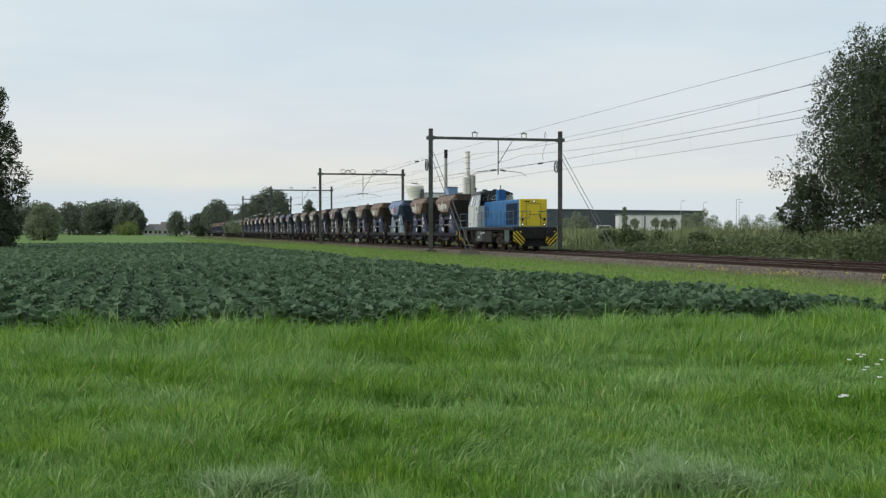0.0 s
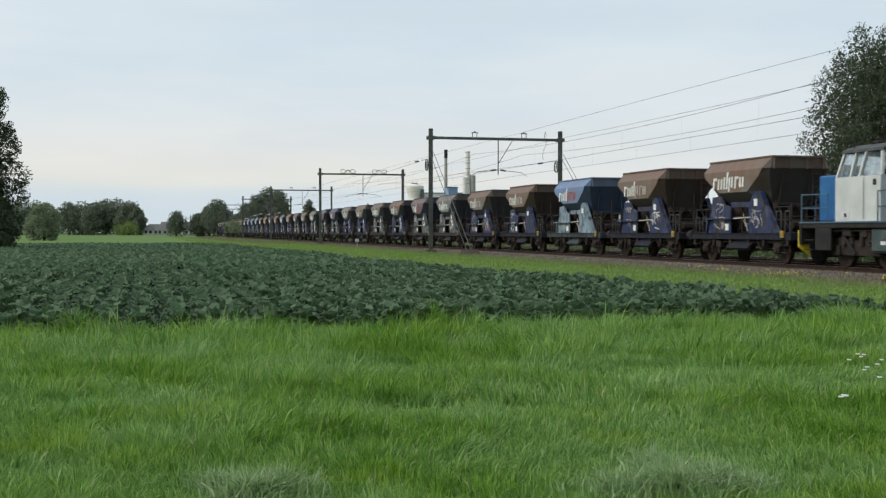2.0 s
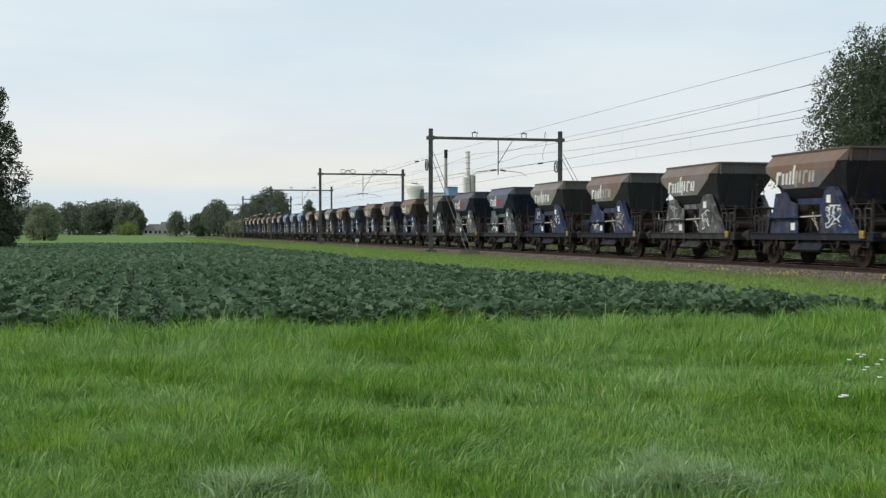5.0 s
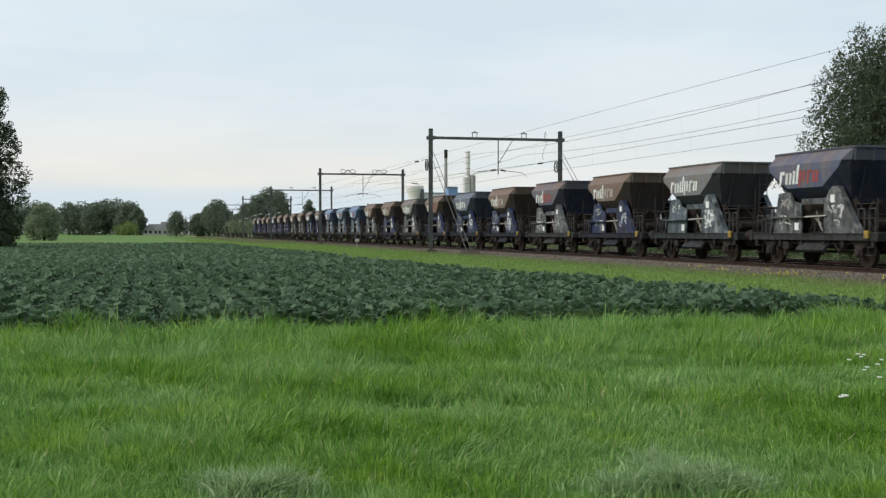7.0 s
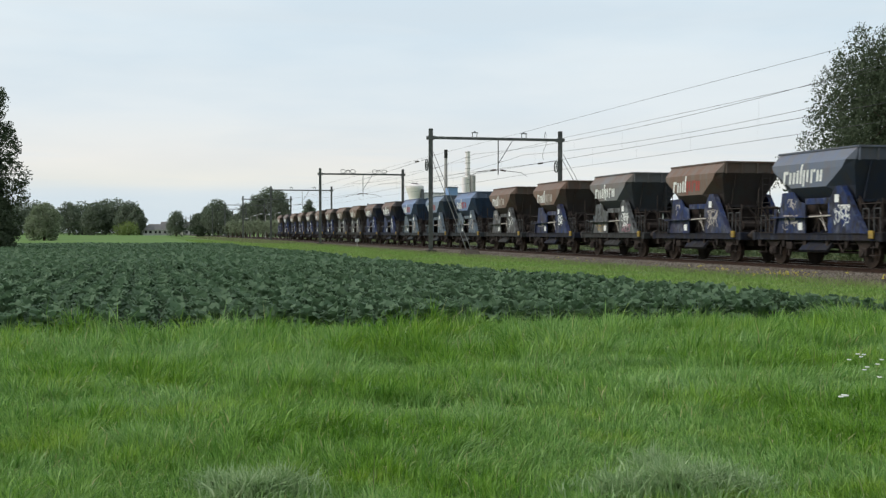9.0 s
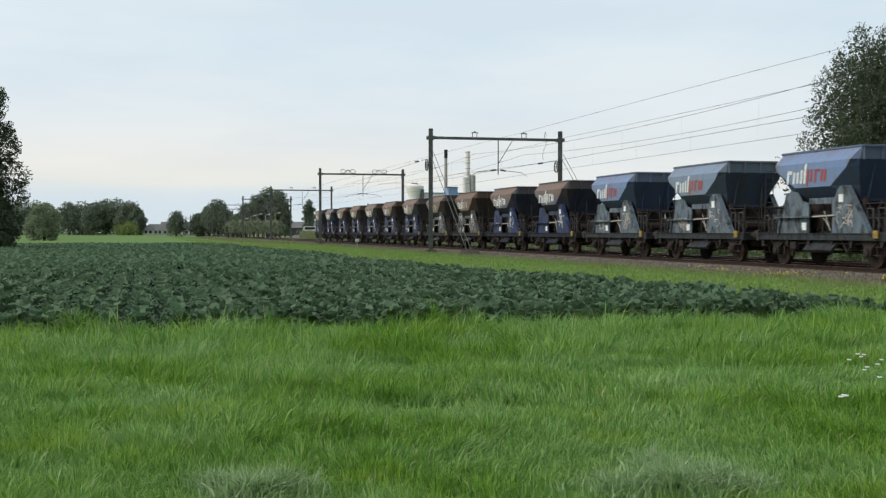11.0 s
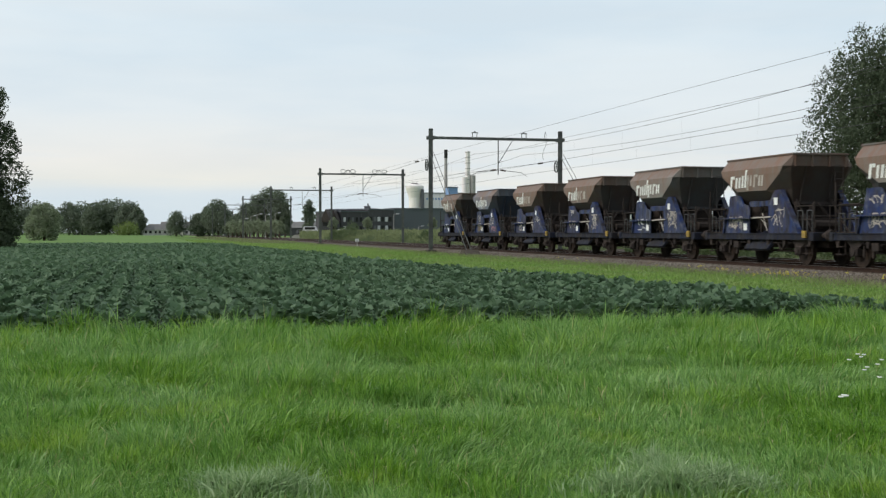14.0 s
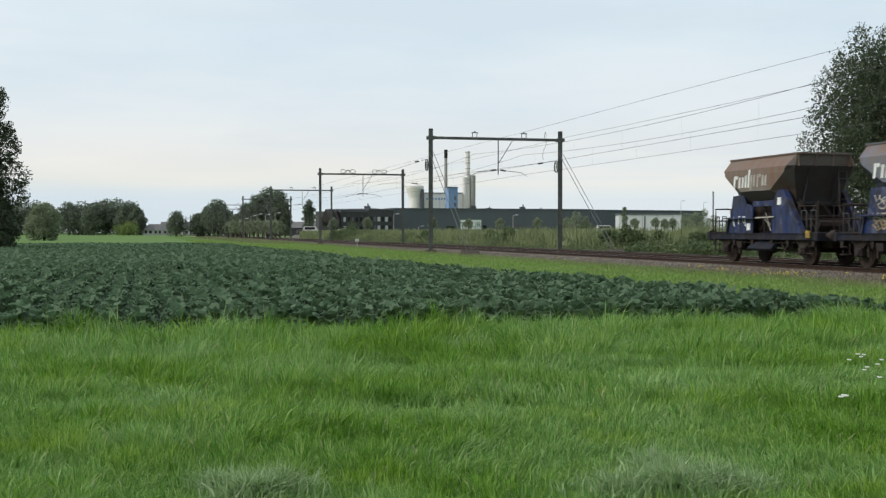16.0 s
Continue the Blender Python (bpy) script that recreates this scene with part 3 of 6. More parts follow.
def scrawl(parent, y, z, w, h, x, seed, paints, strokes=12):
    """A weathered painted scribble: short bent, crossing strokes in one thin sheet."""
    rng = random.Random(seed)
    bm = B()
    for k in range(strokes):
        py, pz = y + rng.uniform(-w, w), z + rng.uniform(-h, h)
        ang = rng.choice((0.2, 1.3, 1.7, 2.6, 1.5))
        xo = x - 0.004 - 0.0005 * k
        th = rng.uniform(0.012, 0.024)
        for j in range(3):
            ln = rng.uniform(0.10, 0.22)
            ang += rng.uniform(-1.1, 1.1)
            qy = min(max(py + math.cos(ang) * ln, y - w * 1.1), y + w * 1.1)
            qz = min(max(pz + math.sin(ang) * ln, z - h * 1.1), z + h * 1.1)
            d = math.hypot(qy - py, qz - pz)
            if d < 0.03:
                continue
            ny, nz = -(qz - pz) / d * th, (qy - py) / d * th
            prism(bm, [(py - ny, pz - nz), (qy - ny, qz - nz), (qy + ny, qz + nz), (py + ny, pz + nz)], "x", xo - 0.003, xo)
            py, pz = qy, qz
    ob = part("painted_scribble", bm, rng.choice(paints), parent, "faded painted scribble")
    ob["kind"] = "stuff"
    return ob


def wagon():
    top = thing("hopper_wagon", "two-axle ballast hopper wagon", "hopper wagon", "train")
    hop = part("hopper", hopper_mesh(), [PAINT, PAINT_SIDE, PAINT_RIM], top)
    for e, ye in ((-1, -2.7), (1, 2.54)):
        for x in (-1.08, -0.36, 0.36, 1.08):
            bm = B()
            box(bm, (x - 0.03, ye - 0.05, 3.64), (x + 0.03, ye + 0.05, 4.08))
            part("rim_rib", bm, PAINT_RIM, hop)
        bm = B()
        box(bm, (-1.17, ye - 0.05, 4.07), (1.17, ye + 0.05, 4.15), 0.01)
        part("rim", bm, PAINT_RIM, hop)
        bm = B()
        box(bm, (-0.9, ye * 0.8 - 0.06, 2.22), (0.9, ye * 0.8 + 0.06, 2.32))
        part("bottom_edge", bm, PAINT, hop)
        for x in (-0.6, 0.6):
            bm = B()
            prism(bm, [(ye * 0.8, 2.32), (ye * 0.84, 2.3), (ye * 1.0, 3.62), (ye * 0.97, 3.62)], "x", x - 0.025, x + 0.025)
            part("end_rib", bm, PAINT, hop)
    for s in (-1, 1):
        bm = B()
        box(bm, (s * 1.15 - 0.03, -2.66, 4.09), (s * 1.15 + 0.03, 2.5, 4.15))
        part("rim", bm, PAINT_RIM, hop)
    bm = B()
    rod(bm, (0.95, -2.7, 2.3), (1.0, -2.62, 4.1), 0.02)
    rod(bm, (0.6, -2.7, 2.3), (0.65, -2.62, 4.1), 0.02)
    for k in range(7):
        rod(bm, (0.6, -2.7 + 0.01 * k, 2.4 + 0.26 * k), (0.96, -2.7 + 0.01 * k, 2.4 + 0.26 * k), 0.016)
    part("ladder", bm, PAINT, top)
    # side frames
    for s in (-1, 1):
        for outline in ([(-1.05, 1.1), (-3.35, 1.1), (-2.0, 2.78), (-1.45, 2.78), (-1.15, 2.3), (-1.05, 2.2)],
                        [(0.45, 1.1), (2.5, 1.1), (2.3, 1.75), (2.08, 2.62), (1.25, 2.66), (0.95, 2.3), (0.45, 2.2)]):
            bm = B()
            prism(bm, outline, "x", s * 1.25 - 0.025, s * 1.25 + 0.025)
            part("side_plate", bm, FRAME_PAINT, top)
            (ya, za), (yb, zb) = outline[1], outline[2]
            e = 1 if ya > 0 else -1
            bm = B()
            prism(bm, [(ya, za), (ya + e * 0.06, za), (yb + e * 0.06, zb), (yb, zb)], "x", s * 1.25 - 0.12, s * 1.25 + 0.09)
            part("plate_flange", bm, FRAME_PAINT, top)
        bm = B()
        box(bm, (s * 1.2 - 0.05, -1.14, 2.16), (s * 1.2 + 0.05, 0.5, 2.38), 0.01)
        part("cross_beam", bm, FRAME_PAINT, top)
        bm = B()
        box(bm, (s * 1.36 - 0.12, 0.1, 1.68), (s * 1.36 + 0.08, 2.6, 1.73))
        part("walkway", bm, FRAME_PAINT, top)
        bm = B()
        rod(bm, (s * 1.33, -1.3, 1.74), (s * 1.33, 0.4, 1.7), 0.03)
        part("hand_rod", bm, DULL_MARK if s < 0 else GRIME, top)
        bm = B()
        box(bm, (s * 1.2 - 0.05, -4.2, 0.86), (s * 1.2 + 0.05, 4.2, 1.11), 0.015)
        for z in (0.86, 1.09):
            box(bm, (s * 1.2 - 0.09, -4.2, z), (s * 1.2 + 0.09, 4.2, z + 0.022))
        part("sole_bar", bm, SOLE_PAINT, top)
        for y in (-3.9, -2.1, -0.9, 0.6, 2.1, 3.9):
            bm = B()
            prism(bm, [(y - 0.12, 0.86), (y + 0.12, 0.86), (y + 0.05, 0.6), (y - 0.05, 0.6)], "x", s * 1.2 - 0.02, s * 1.2 + 0.06)
            part("bracket", bm, GRIME, top)
        bm = B()
        prism(bm, [(s * 0.5, 1.3), (s * 0.62, 1.35), (s * 1.36, 0.5), (s * 1.28, 0.43)], "y", -1.1, 0.75)
        part("chute", bm, SOLE_PAINT, top)
        bm = B()
        rod(bm, (s * 1.1, -0.95, 1.75), (s * 1.1, 0.4, 1.75), 0.05)
        part("flap_shaft", bm, GRIME, top)
        bm = B()
        rod(bm, (s * 1.15, -0.75, 1.2), (s * 1.05, -0.1, 2.05), 0.02)
        part("flap_lever", bm, DULL_MARK, top)
        bm = B()
        rod(bm, (s * 1.1, -0.2, 1.2), (s * 1.1, -0.2, 2.2), 0.03)
        part("flap_link", bm, GRIME, top)
        bm = B()
        box(bm, (s * 1.02 - 0.05, -0.5, 1.38), (s * 1.02 + 0.05, -0.34, 1.52), 0.03)
        rod(bm, (s * 1.08, -0.42, 1.5), (s * 1.1, -0.2, 1.66), 0.018)
        part("valve_handle", bm, DULL_MARK, top, "pale valve casting and handle")
        bm = B()
        for a, b in (((-0.95, 1.15), (-0.35, 1.9)), ((-0.35, 1.9), (0.35, 1.2)), ((0.0, 1.15), (0.0, 1.7))):
            rod(bm, (s * 0.98, a[0], a[1]), (s * 0.98, b[0], b[1]), 0.045)
        part("flap_linkage", bm, GRIME, top)
        # hangers, pipes and links below the sole bar
        bm = B()
        for y0 in (-2.1, 1.35):
            rod(bm, (s * 1.05, y0, 0.86), (s * 1.05, y0 + 0.45, 0.42), 0.035)
            rod(bm, (s * 1.05, y0 + 0.45, 0.42), (s * 1.05, y0 + 0.8, 0.86), 0.035)
        rod(bm, (s * 1.08, -2.5, 0.74), (s * 1.08, 2.5, 0.74), 0.03)
        part("brake_hanger", bm, GRIME, top)
        bm = B()
        box(bm, (s * 1.08 - 0.1, 1.55, 0.5), (s * 1.08 + 0.1, 1.95, 0.8), 0.02)
        part("valve_chest", bm, GRIME, top)
        bm = B()
        box(bm, (s * 1.29 - 0.01, 0.62, 1.22), (s * 1.29 + 0.01, 0.9, 1.5))
        part("data_panel", bm, WHITE_MARK, top, "small white data panel")
    bm = B()
    box(bm, (-1.29, -1.75, 2.2), (-1.28, -1.48, 2.48))
    part("data_panel", bm, WHITE_MARK, top, "small white data panel")
    bm = B()
    prism(bm, [(-1.95, 2.27), (1.85, 2.27), (1.2, 1.25), (-1.3, 1.25)], "x", -0.8, 0.8)
    part("discharge_hopper", bm, GRIME, top)
    for e in (-1, 1):
        bm = B()
        box(bm, (-1.3, e * 4.2 - 0.1, 0.82), (1.3, e * 4.2 + 0.1, 1.14), 0.02)
        part("headstock", bm, SOLE_PAINT, top)
        bm = B()
        lo, hi = sorted((e * 2.2, e * 4.15))
        box(bm, (-1.1, lo, 1.12), (1.1, hi, 1.16))
        part("end_platform", bm, GRIME, top)
        bm = B()
        rod(bm, (-0.5, e * 3.0, 1.45), (0.45, e * 3.0, 1.45), 0.2, 10)
        part("air_reservoir", bm, GRIME, top)
        bm = B()
        box(bm, (-0.85, e * 2.7 - 0.2, 1.16), (-0.55, e * 2.7 + 0.2, 1.75), 0.03)
        part("valve_box", bm, GRIME, top)
        for x in (-0.875, 0.875):
            bm = B()
            rod(bm, (x, e * 4.3, 1.02), (x, e * 4.68, 1.02), 0.09, 10)
            rod(bm, (x, e * 4.68, 1.02), (x, e * 4.8, 1.02), 0.21, 14)
            part("buffer", bm, GRIME, top)
        bm = B()
        rod(bm, (0, e * 4.3, 0.98), (0, e * 4.81, 0.96), 0.05, 6)
        part("coupling", bm, GRIME, top)
        # platform railing with diagonal stays under the bin
        yr = e * 3.95
        for x in (-1.1, -0.4, 0.4, 1.1):
            bm = B()
            rod(bm, (x, yr, 1.14), (x, yr, 2.12), 0.024)
            part("rail_post", bm, GRIME, top)
        for z in (1.62, 2.12):
            bm = B()
            rod(bm, (-1.1, yr, z), (1.1, yr, z), 0.024)
            rod(bm, (-1.1, yr, z), (-1.1, e * 2.75, z), 0.024)
            part("platform_rail", bm, GRIME, top)
        bm = B()
        for x in (-0.95, 0.95):
            rod(bm, (x, e * 2.55, 1.16), (x * 0.1, e * 2.35, 2.26), 0.05)
            rod(bm, (x, e * 2.5, 2.3), (x, e * 2.6, 1.16), 0.06)
        rod(bm, (-0.95, e * 2.55, 1.75), (0.95, e * 2.55, 1.75), 0.04)
        part("end_stay", bm, GRIME, top)
        bm = B()
        prism(bm, [(-0.8, 1.16), (0.8, 1.16), (0.72, 2.25), (-0.72, 2.25)], "y", e * 1.95 - 0.03, e * 1.95 + 0.03)
        part("chute_end", bm, GRIME, top)
        for x in (-0.75, 0.75):
            bm = B()
            rod(bm, (x, e * 3.4, 1.14), (x, e * 2.1, 2.5), 0.035)
            part("end_brace", bm, GRIME, top)
        bm = B()
        rod(bm, (-0.9, e * 3.0, 0.46), (0.9, e * 3.0, 0.46), 0.08, 8)
        axle = part("axle", bm, WHEEL, top)
        for s in (-1, 1):
            bm = B()
            rod(bm, (s * 0.69, e * 3.0, 0.41), (s * 0.82, e * 3.0, 0.41), 0.5, 24)
            rod(bm, (s * 0.66, e * 3.0, 0.41), (s * 0.69, e * 3.0, 0.41), 0.525, 24)
            rod(bm, (s * 0.82, e * 3.0, 0.46), (s * 0.86, e * 3.0, 0.46), 0.2, 12)
            part("wheel", bm, WHEEL, axle)
            bm = B()
            box(bm, (s * 1.04 - 0.14, e * 3.0 - 0.2, 0.3), (s * 1.04 + 0.14, e * 3.0 + 0.2, 0.62), 0.04)
            rod(bm, (s * 1.16, e * 3.0, 0.46), (s * 1.22, e * 3.0, 0.46), 0.13, 10)
            part("axle_box", bm, GRIME, top)
            bm = B()
            prism(bm, [(e * 3.0 - 0.62, 0.86), (e * 3.0 + 0.62, 0.86), (e * 3.0 + 0.2, 0.6), (e * 3.0 - 0.2, 0.6)], "x", s * 1.05 - 0.05, s * 1.05 + 0.05)
            part("leaf_spring", bm, GRIME, top)
            for yy in (-0.38, 0.38):
                bm = B()
                box(bm, (s * 1.0 - 0.02, e * 3.0 + yy - 0.05, 0.28), (s * 1.0 + 0.02, e * 3.0 + yy + 0.05, 0.9))
                part("axle_guard", bm, GRIME, top)
            bm = B()
            box(bm, (s * 0.76 - 0.05, e * 2.4 - 0.06, 0.25), (s * 0.76 + 0.05, e * 2.4 + 0.06, 0.75))
            part("brake_block", bm, GRIME, top)
        for x in (-1.12, 1.12):
            for y in (3.3, 3.95):
                bm = B()
                rod(bm, (x, e * y, 1.14), (x, e * y, 1.95 if e < 0 else 1.8), 0.022)
                rod(bm, (x, e * y, 1.95 if e < 0 else 1.8), (x, e * (y - 0.35), 1.95 if e < 0 else 1.8), 0.022)
                rod(bm, (x, e * (y - 0.35), 1.95 if e < 0 else 1.8), (x, e * (y - 0.35), 1.14), 0.022)
                part("handrail", bm, PIPE_GREY, top)
            bm = B()
            box(bm, (x - 0.16, e * 3.75 - 0.2, 0.35), (x + 0.16, e * 3.75 + 0.2, 0.38))
            box(bm, (x - 0.13, e * 3.75 - 0.2, 0.62), (x + 0.13, e * 3.75 + 0.2, 0.65))
            rod(bm, (x, e * 3.75 - 0.2, 0.35), (x, e * 3.75 - 0.2, 0.9), 0.02)
            rod(bm, (x, e * 3.75 + 0.2, 0.35), (x, e * 3.75 + 0.2, 0.9), 0.02)
            part("step", bm, GRIME, top)
    # dark beam added to fill the bright see-through gap below the frame
    bm = B()
    box(bm, (-0.45, -3.9, 0.55), (0.45, 3.9, 0.9), 0.03)
    part("centre_sill", bm, GRIME, top)
    for x in (-0.62, 0.62):
        bm = B()
        rod(bm, (x, -2.3, 0.42), (x, 2.3, 0.42), 0.035)
        part("brake_rod", bm, GRIME, top)
        bm = B()
        rod(bm, (x - 0.1, -1.9, 0.66), (x - 0.1, -1.2, 0.66), 0.16, 10)
        part("brake_cylinder", bm, GRIME, top)
    bm = B()
    rod(bm, (-1.1, 4.2, 1.14), (-1.1, 4.2, 2.9), 0.025)
    part("signal_staff", bm, GRIME, top)
    bm = B()
    rod(bm, (-1.1, -4.05, 1.14), (-1.1, -4.05, 2.3), 0.025)
    part("brake_staff", bm, GRIME, top)
    bm = B()
    box(bm, (-1.36, -3.85, 0.93), (-1.28, -3.6, 1.2), 0.01)
    part("brake_lever_box", bm, YELLOW_PART, top, "small yellow brake-changeover box")
    return top


def mark(hop, tail):
    """The worn maker's mark on a side panel, as plain slanting strokes: a pale half and a tail."""
    def wall(z):
        return -(1.42 + (min(z, 3.42) - 2.78) / 0.64 * 0.07) - 0.012
    z0, z1 = 2.93, 3.42
    strokes = ((0.00, 0.13, z0, z1, 0), (0.14, 0.15, z1 - 0.13, z1, 0), (0.36, 0.14, z0, z1 - 0.06, 0), (0.58, 0.14, z0, z1 - 0.06, 0),
               (0.80, 0.13, z0, z1, 0), (1.00, 0.13, z0, z1 + 0.21, 0), (1.18, 0.12, z0 - 0.11, z1, 1), (1.38, 0.12, z0 + 0.05, z1, 1), (1.62, 0.12, z0, z1, 1),
               (1.76, 0.12, z1 - 0.11, z1, 1), (1.96, 0.13, z0 + 0.04, z1 - 0.04, 1), (2.15, 0.13, z0 + 0.04, z1 - 0.04, 1))
    for off, w, lo, hi, half in strokes:
        y = 1.74 - off * 1.16
        cuts = [lo, hi] if hi <= 3.42 else [lo, 3.42, hi]
        bm = B()
        pairs = []
        for z in cuts:
            lean = 0.32 * (z - z0)
            pairs.append([bm.verts.new((wall(z) + dx, yy - lean, z)) for yy in (y, y - w * 1.05) for dx in (0, 0.008)])
        for p, q in zip(pairs, pairs[1:]):
            for i, j in ((0, 2), (2, 3), (3, 1), (1, 0)):
                bm.faces.new((p[i], p[j], q[j], q[i]))
        for p in (pairs[0], pairs[-1]):
            bm.faces.new((p[0], p[2], p[3], p[1]))
        part("painted_stroke", bm, tail if half else WHITE_MARK, hop)


# hopper colour, frame colour, rust share, tail of the mark
BLU, DBL, LBL, GRY, WHT = (0.019, 0.042, 0.15), (0.045, 0.065, 0.16), (0.17, 0.28, 0.52), (0.19, 0.20, 0.21), (0.21, 0.30, 0.44)
SLT, BRN, PAL, BEI = (0.13, 0.165, 0.25), (0.19, 0.145, 0.115), (0.17, 0.22, 0.27), (0.24, 0.23, 0.21)
W = [(BEI, BLU, .75, 'w'), (BRN, BLU, .85, 'd'), (LBL, (0.32, 0.43, 0.52), .1, 'r'), (BRN, BLU, .8, 'd'), (BEI, BLU, .6, 'd'), (GRY, GRY, .35, 'w'),
     (DBL, GRY, .5, 'r'), (DBL, BLU, .7, 'd'), (GRY, GRY, .5, 'w'), (GRY, BLU, .5, 'd'), (BEI, BLU, .35, 'w'), (DBL, PAL, .25, 'r'),
     (DBL, GRY, .32, 'r'), (GRY, PAL, .4, 'w'), (BRN, BLU, .8, 'd'), (DBL, GRY, .45, 'r'), (BRN, BLU, .8, 'd'), (SLT, BLU, .2, 'w'),
     (BRN, BLU, .75, 'r'), (GRY, GRY, .4, 'w'), (BRN, BLU, .85, 'd'), (BRN, GRY, .85, 'd'), (LBL, PAL, .2, 'r'), (WHT, PAL, .12, 'r'),
     (LBL, PAL, .2, 'r'), (DBL, BLU, .55, 'w'), (DBL, BLU, .55, 'w'), (BRN, GRY, .9, 'd'), (BEI, GRY, .7, 'd'), (BEI, BLU, .6, 'd'),
     (BRN, BLU, .8, 'd'), (BEI, BLU, .55, 'w'), (BRN, BLU, .7, 'd'), (BRN, BLU, .8, 'd'), (SLT, BLU, .45, 'w'), (BEI, BLU, .7, 'd')]
TAIL = {"d": DULL_MARK, "w": WHITE_MARK, "r": RED_MARK}
WORDS = {BRN: "brown rusted", LBL: "light blue", GRY: "dirty grey", WHT: "pale grey-blue", DBL: "dark blue", BEI: "dusty beige-grey", SLT: "slate blue"}
FRAMES = {BLU: "blue", GRY: "grey", WHT: "pale grey", DBL: "dark blue"}
master = wagon()
wagons = []
for k, (hc, fc, rust, tail) in enumerate(W):
    w = master if k == 0 else copy_thing(master, Matrix())
    wagons.append(w)
for k, (w, (hc, fc, rust, tail)) in enumerate(zip(wagons, W)):
    for o in w.children_recursive:
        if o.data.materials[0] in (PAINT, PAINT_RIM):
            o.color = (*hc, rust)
        elif o.data.materials[0] == SOLE_PAINT:
            o.color = (*[0.012 + v * 0.16 for v in fc], 0.5)
        elif o.data.materials[0] == FRAME_PAINT:
            o.color = (*fc, rust * 0.45)
            if fc != BLU and hc not in (LBL, WHT):
                o.material_slots[0].link = "OBJECT"
                o.material_slots[0].material = FRAME_PALE
    hop = [o for o in w.children if o.name.startswith("hopper")][0]
    mark(hop, TAIL[tail])
    plates = [o for o in w.children if o.name.startswith("side_plate")]
    rr = random.Random(k * 7 + 1)
    pale = (WHITE_MARK, DULL_MARK, DULL_MARK)
    if rr.random() < 0.85:
        scrawl(plates[0], -1.8 + rr.uniform(-0.2, 0.1), 1.7, 0.42, 0.36, -1.275, k, pale, rr.choice((10, 18, 24)))
    if rr.random() < 0.75:
        scrawl(plates[1], 1.45 + rr.uniform(-0.15, 0.15), 1.5, 0.5, 0.25, -1.275, k + 90, pale, rr.choice((8, 14, 20)))
    if rr.random() < 0.5:
        scrawl(plates[1], 1.5, 2.15, 0.35, 0.2, -1.275, k + 190, pale, 6)
    if k in (34, 4, 19):
        scrawl(plates[0], -2.1, 1.35, 0.5, 0.16, -1.275, k + 300, (PINK_MARK,), 18)
        scrawl(plates[1], 1.4, 1.35, 0.55, 0.16, -1.275, k + 400, (OCHRE_MARK,), 18)
    tagged(w, "%s ballast hopper wagon with a %s underframe" % (WORDS[hc], FRAMES.get(fc, "pale blue")))

# ---------------------------------------------------------------- locomotive


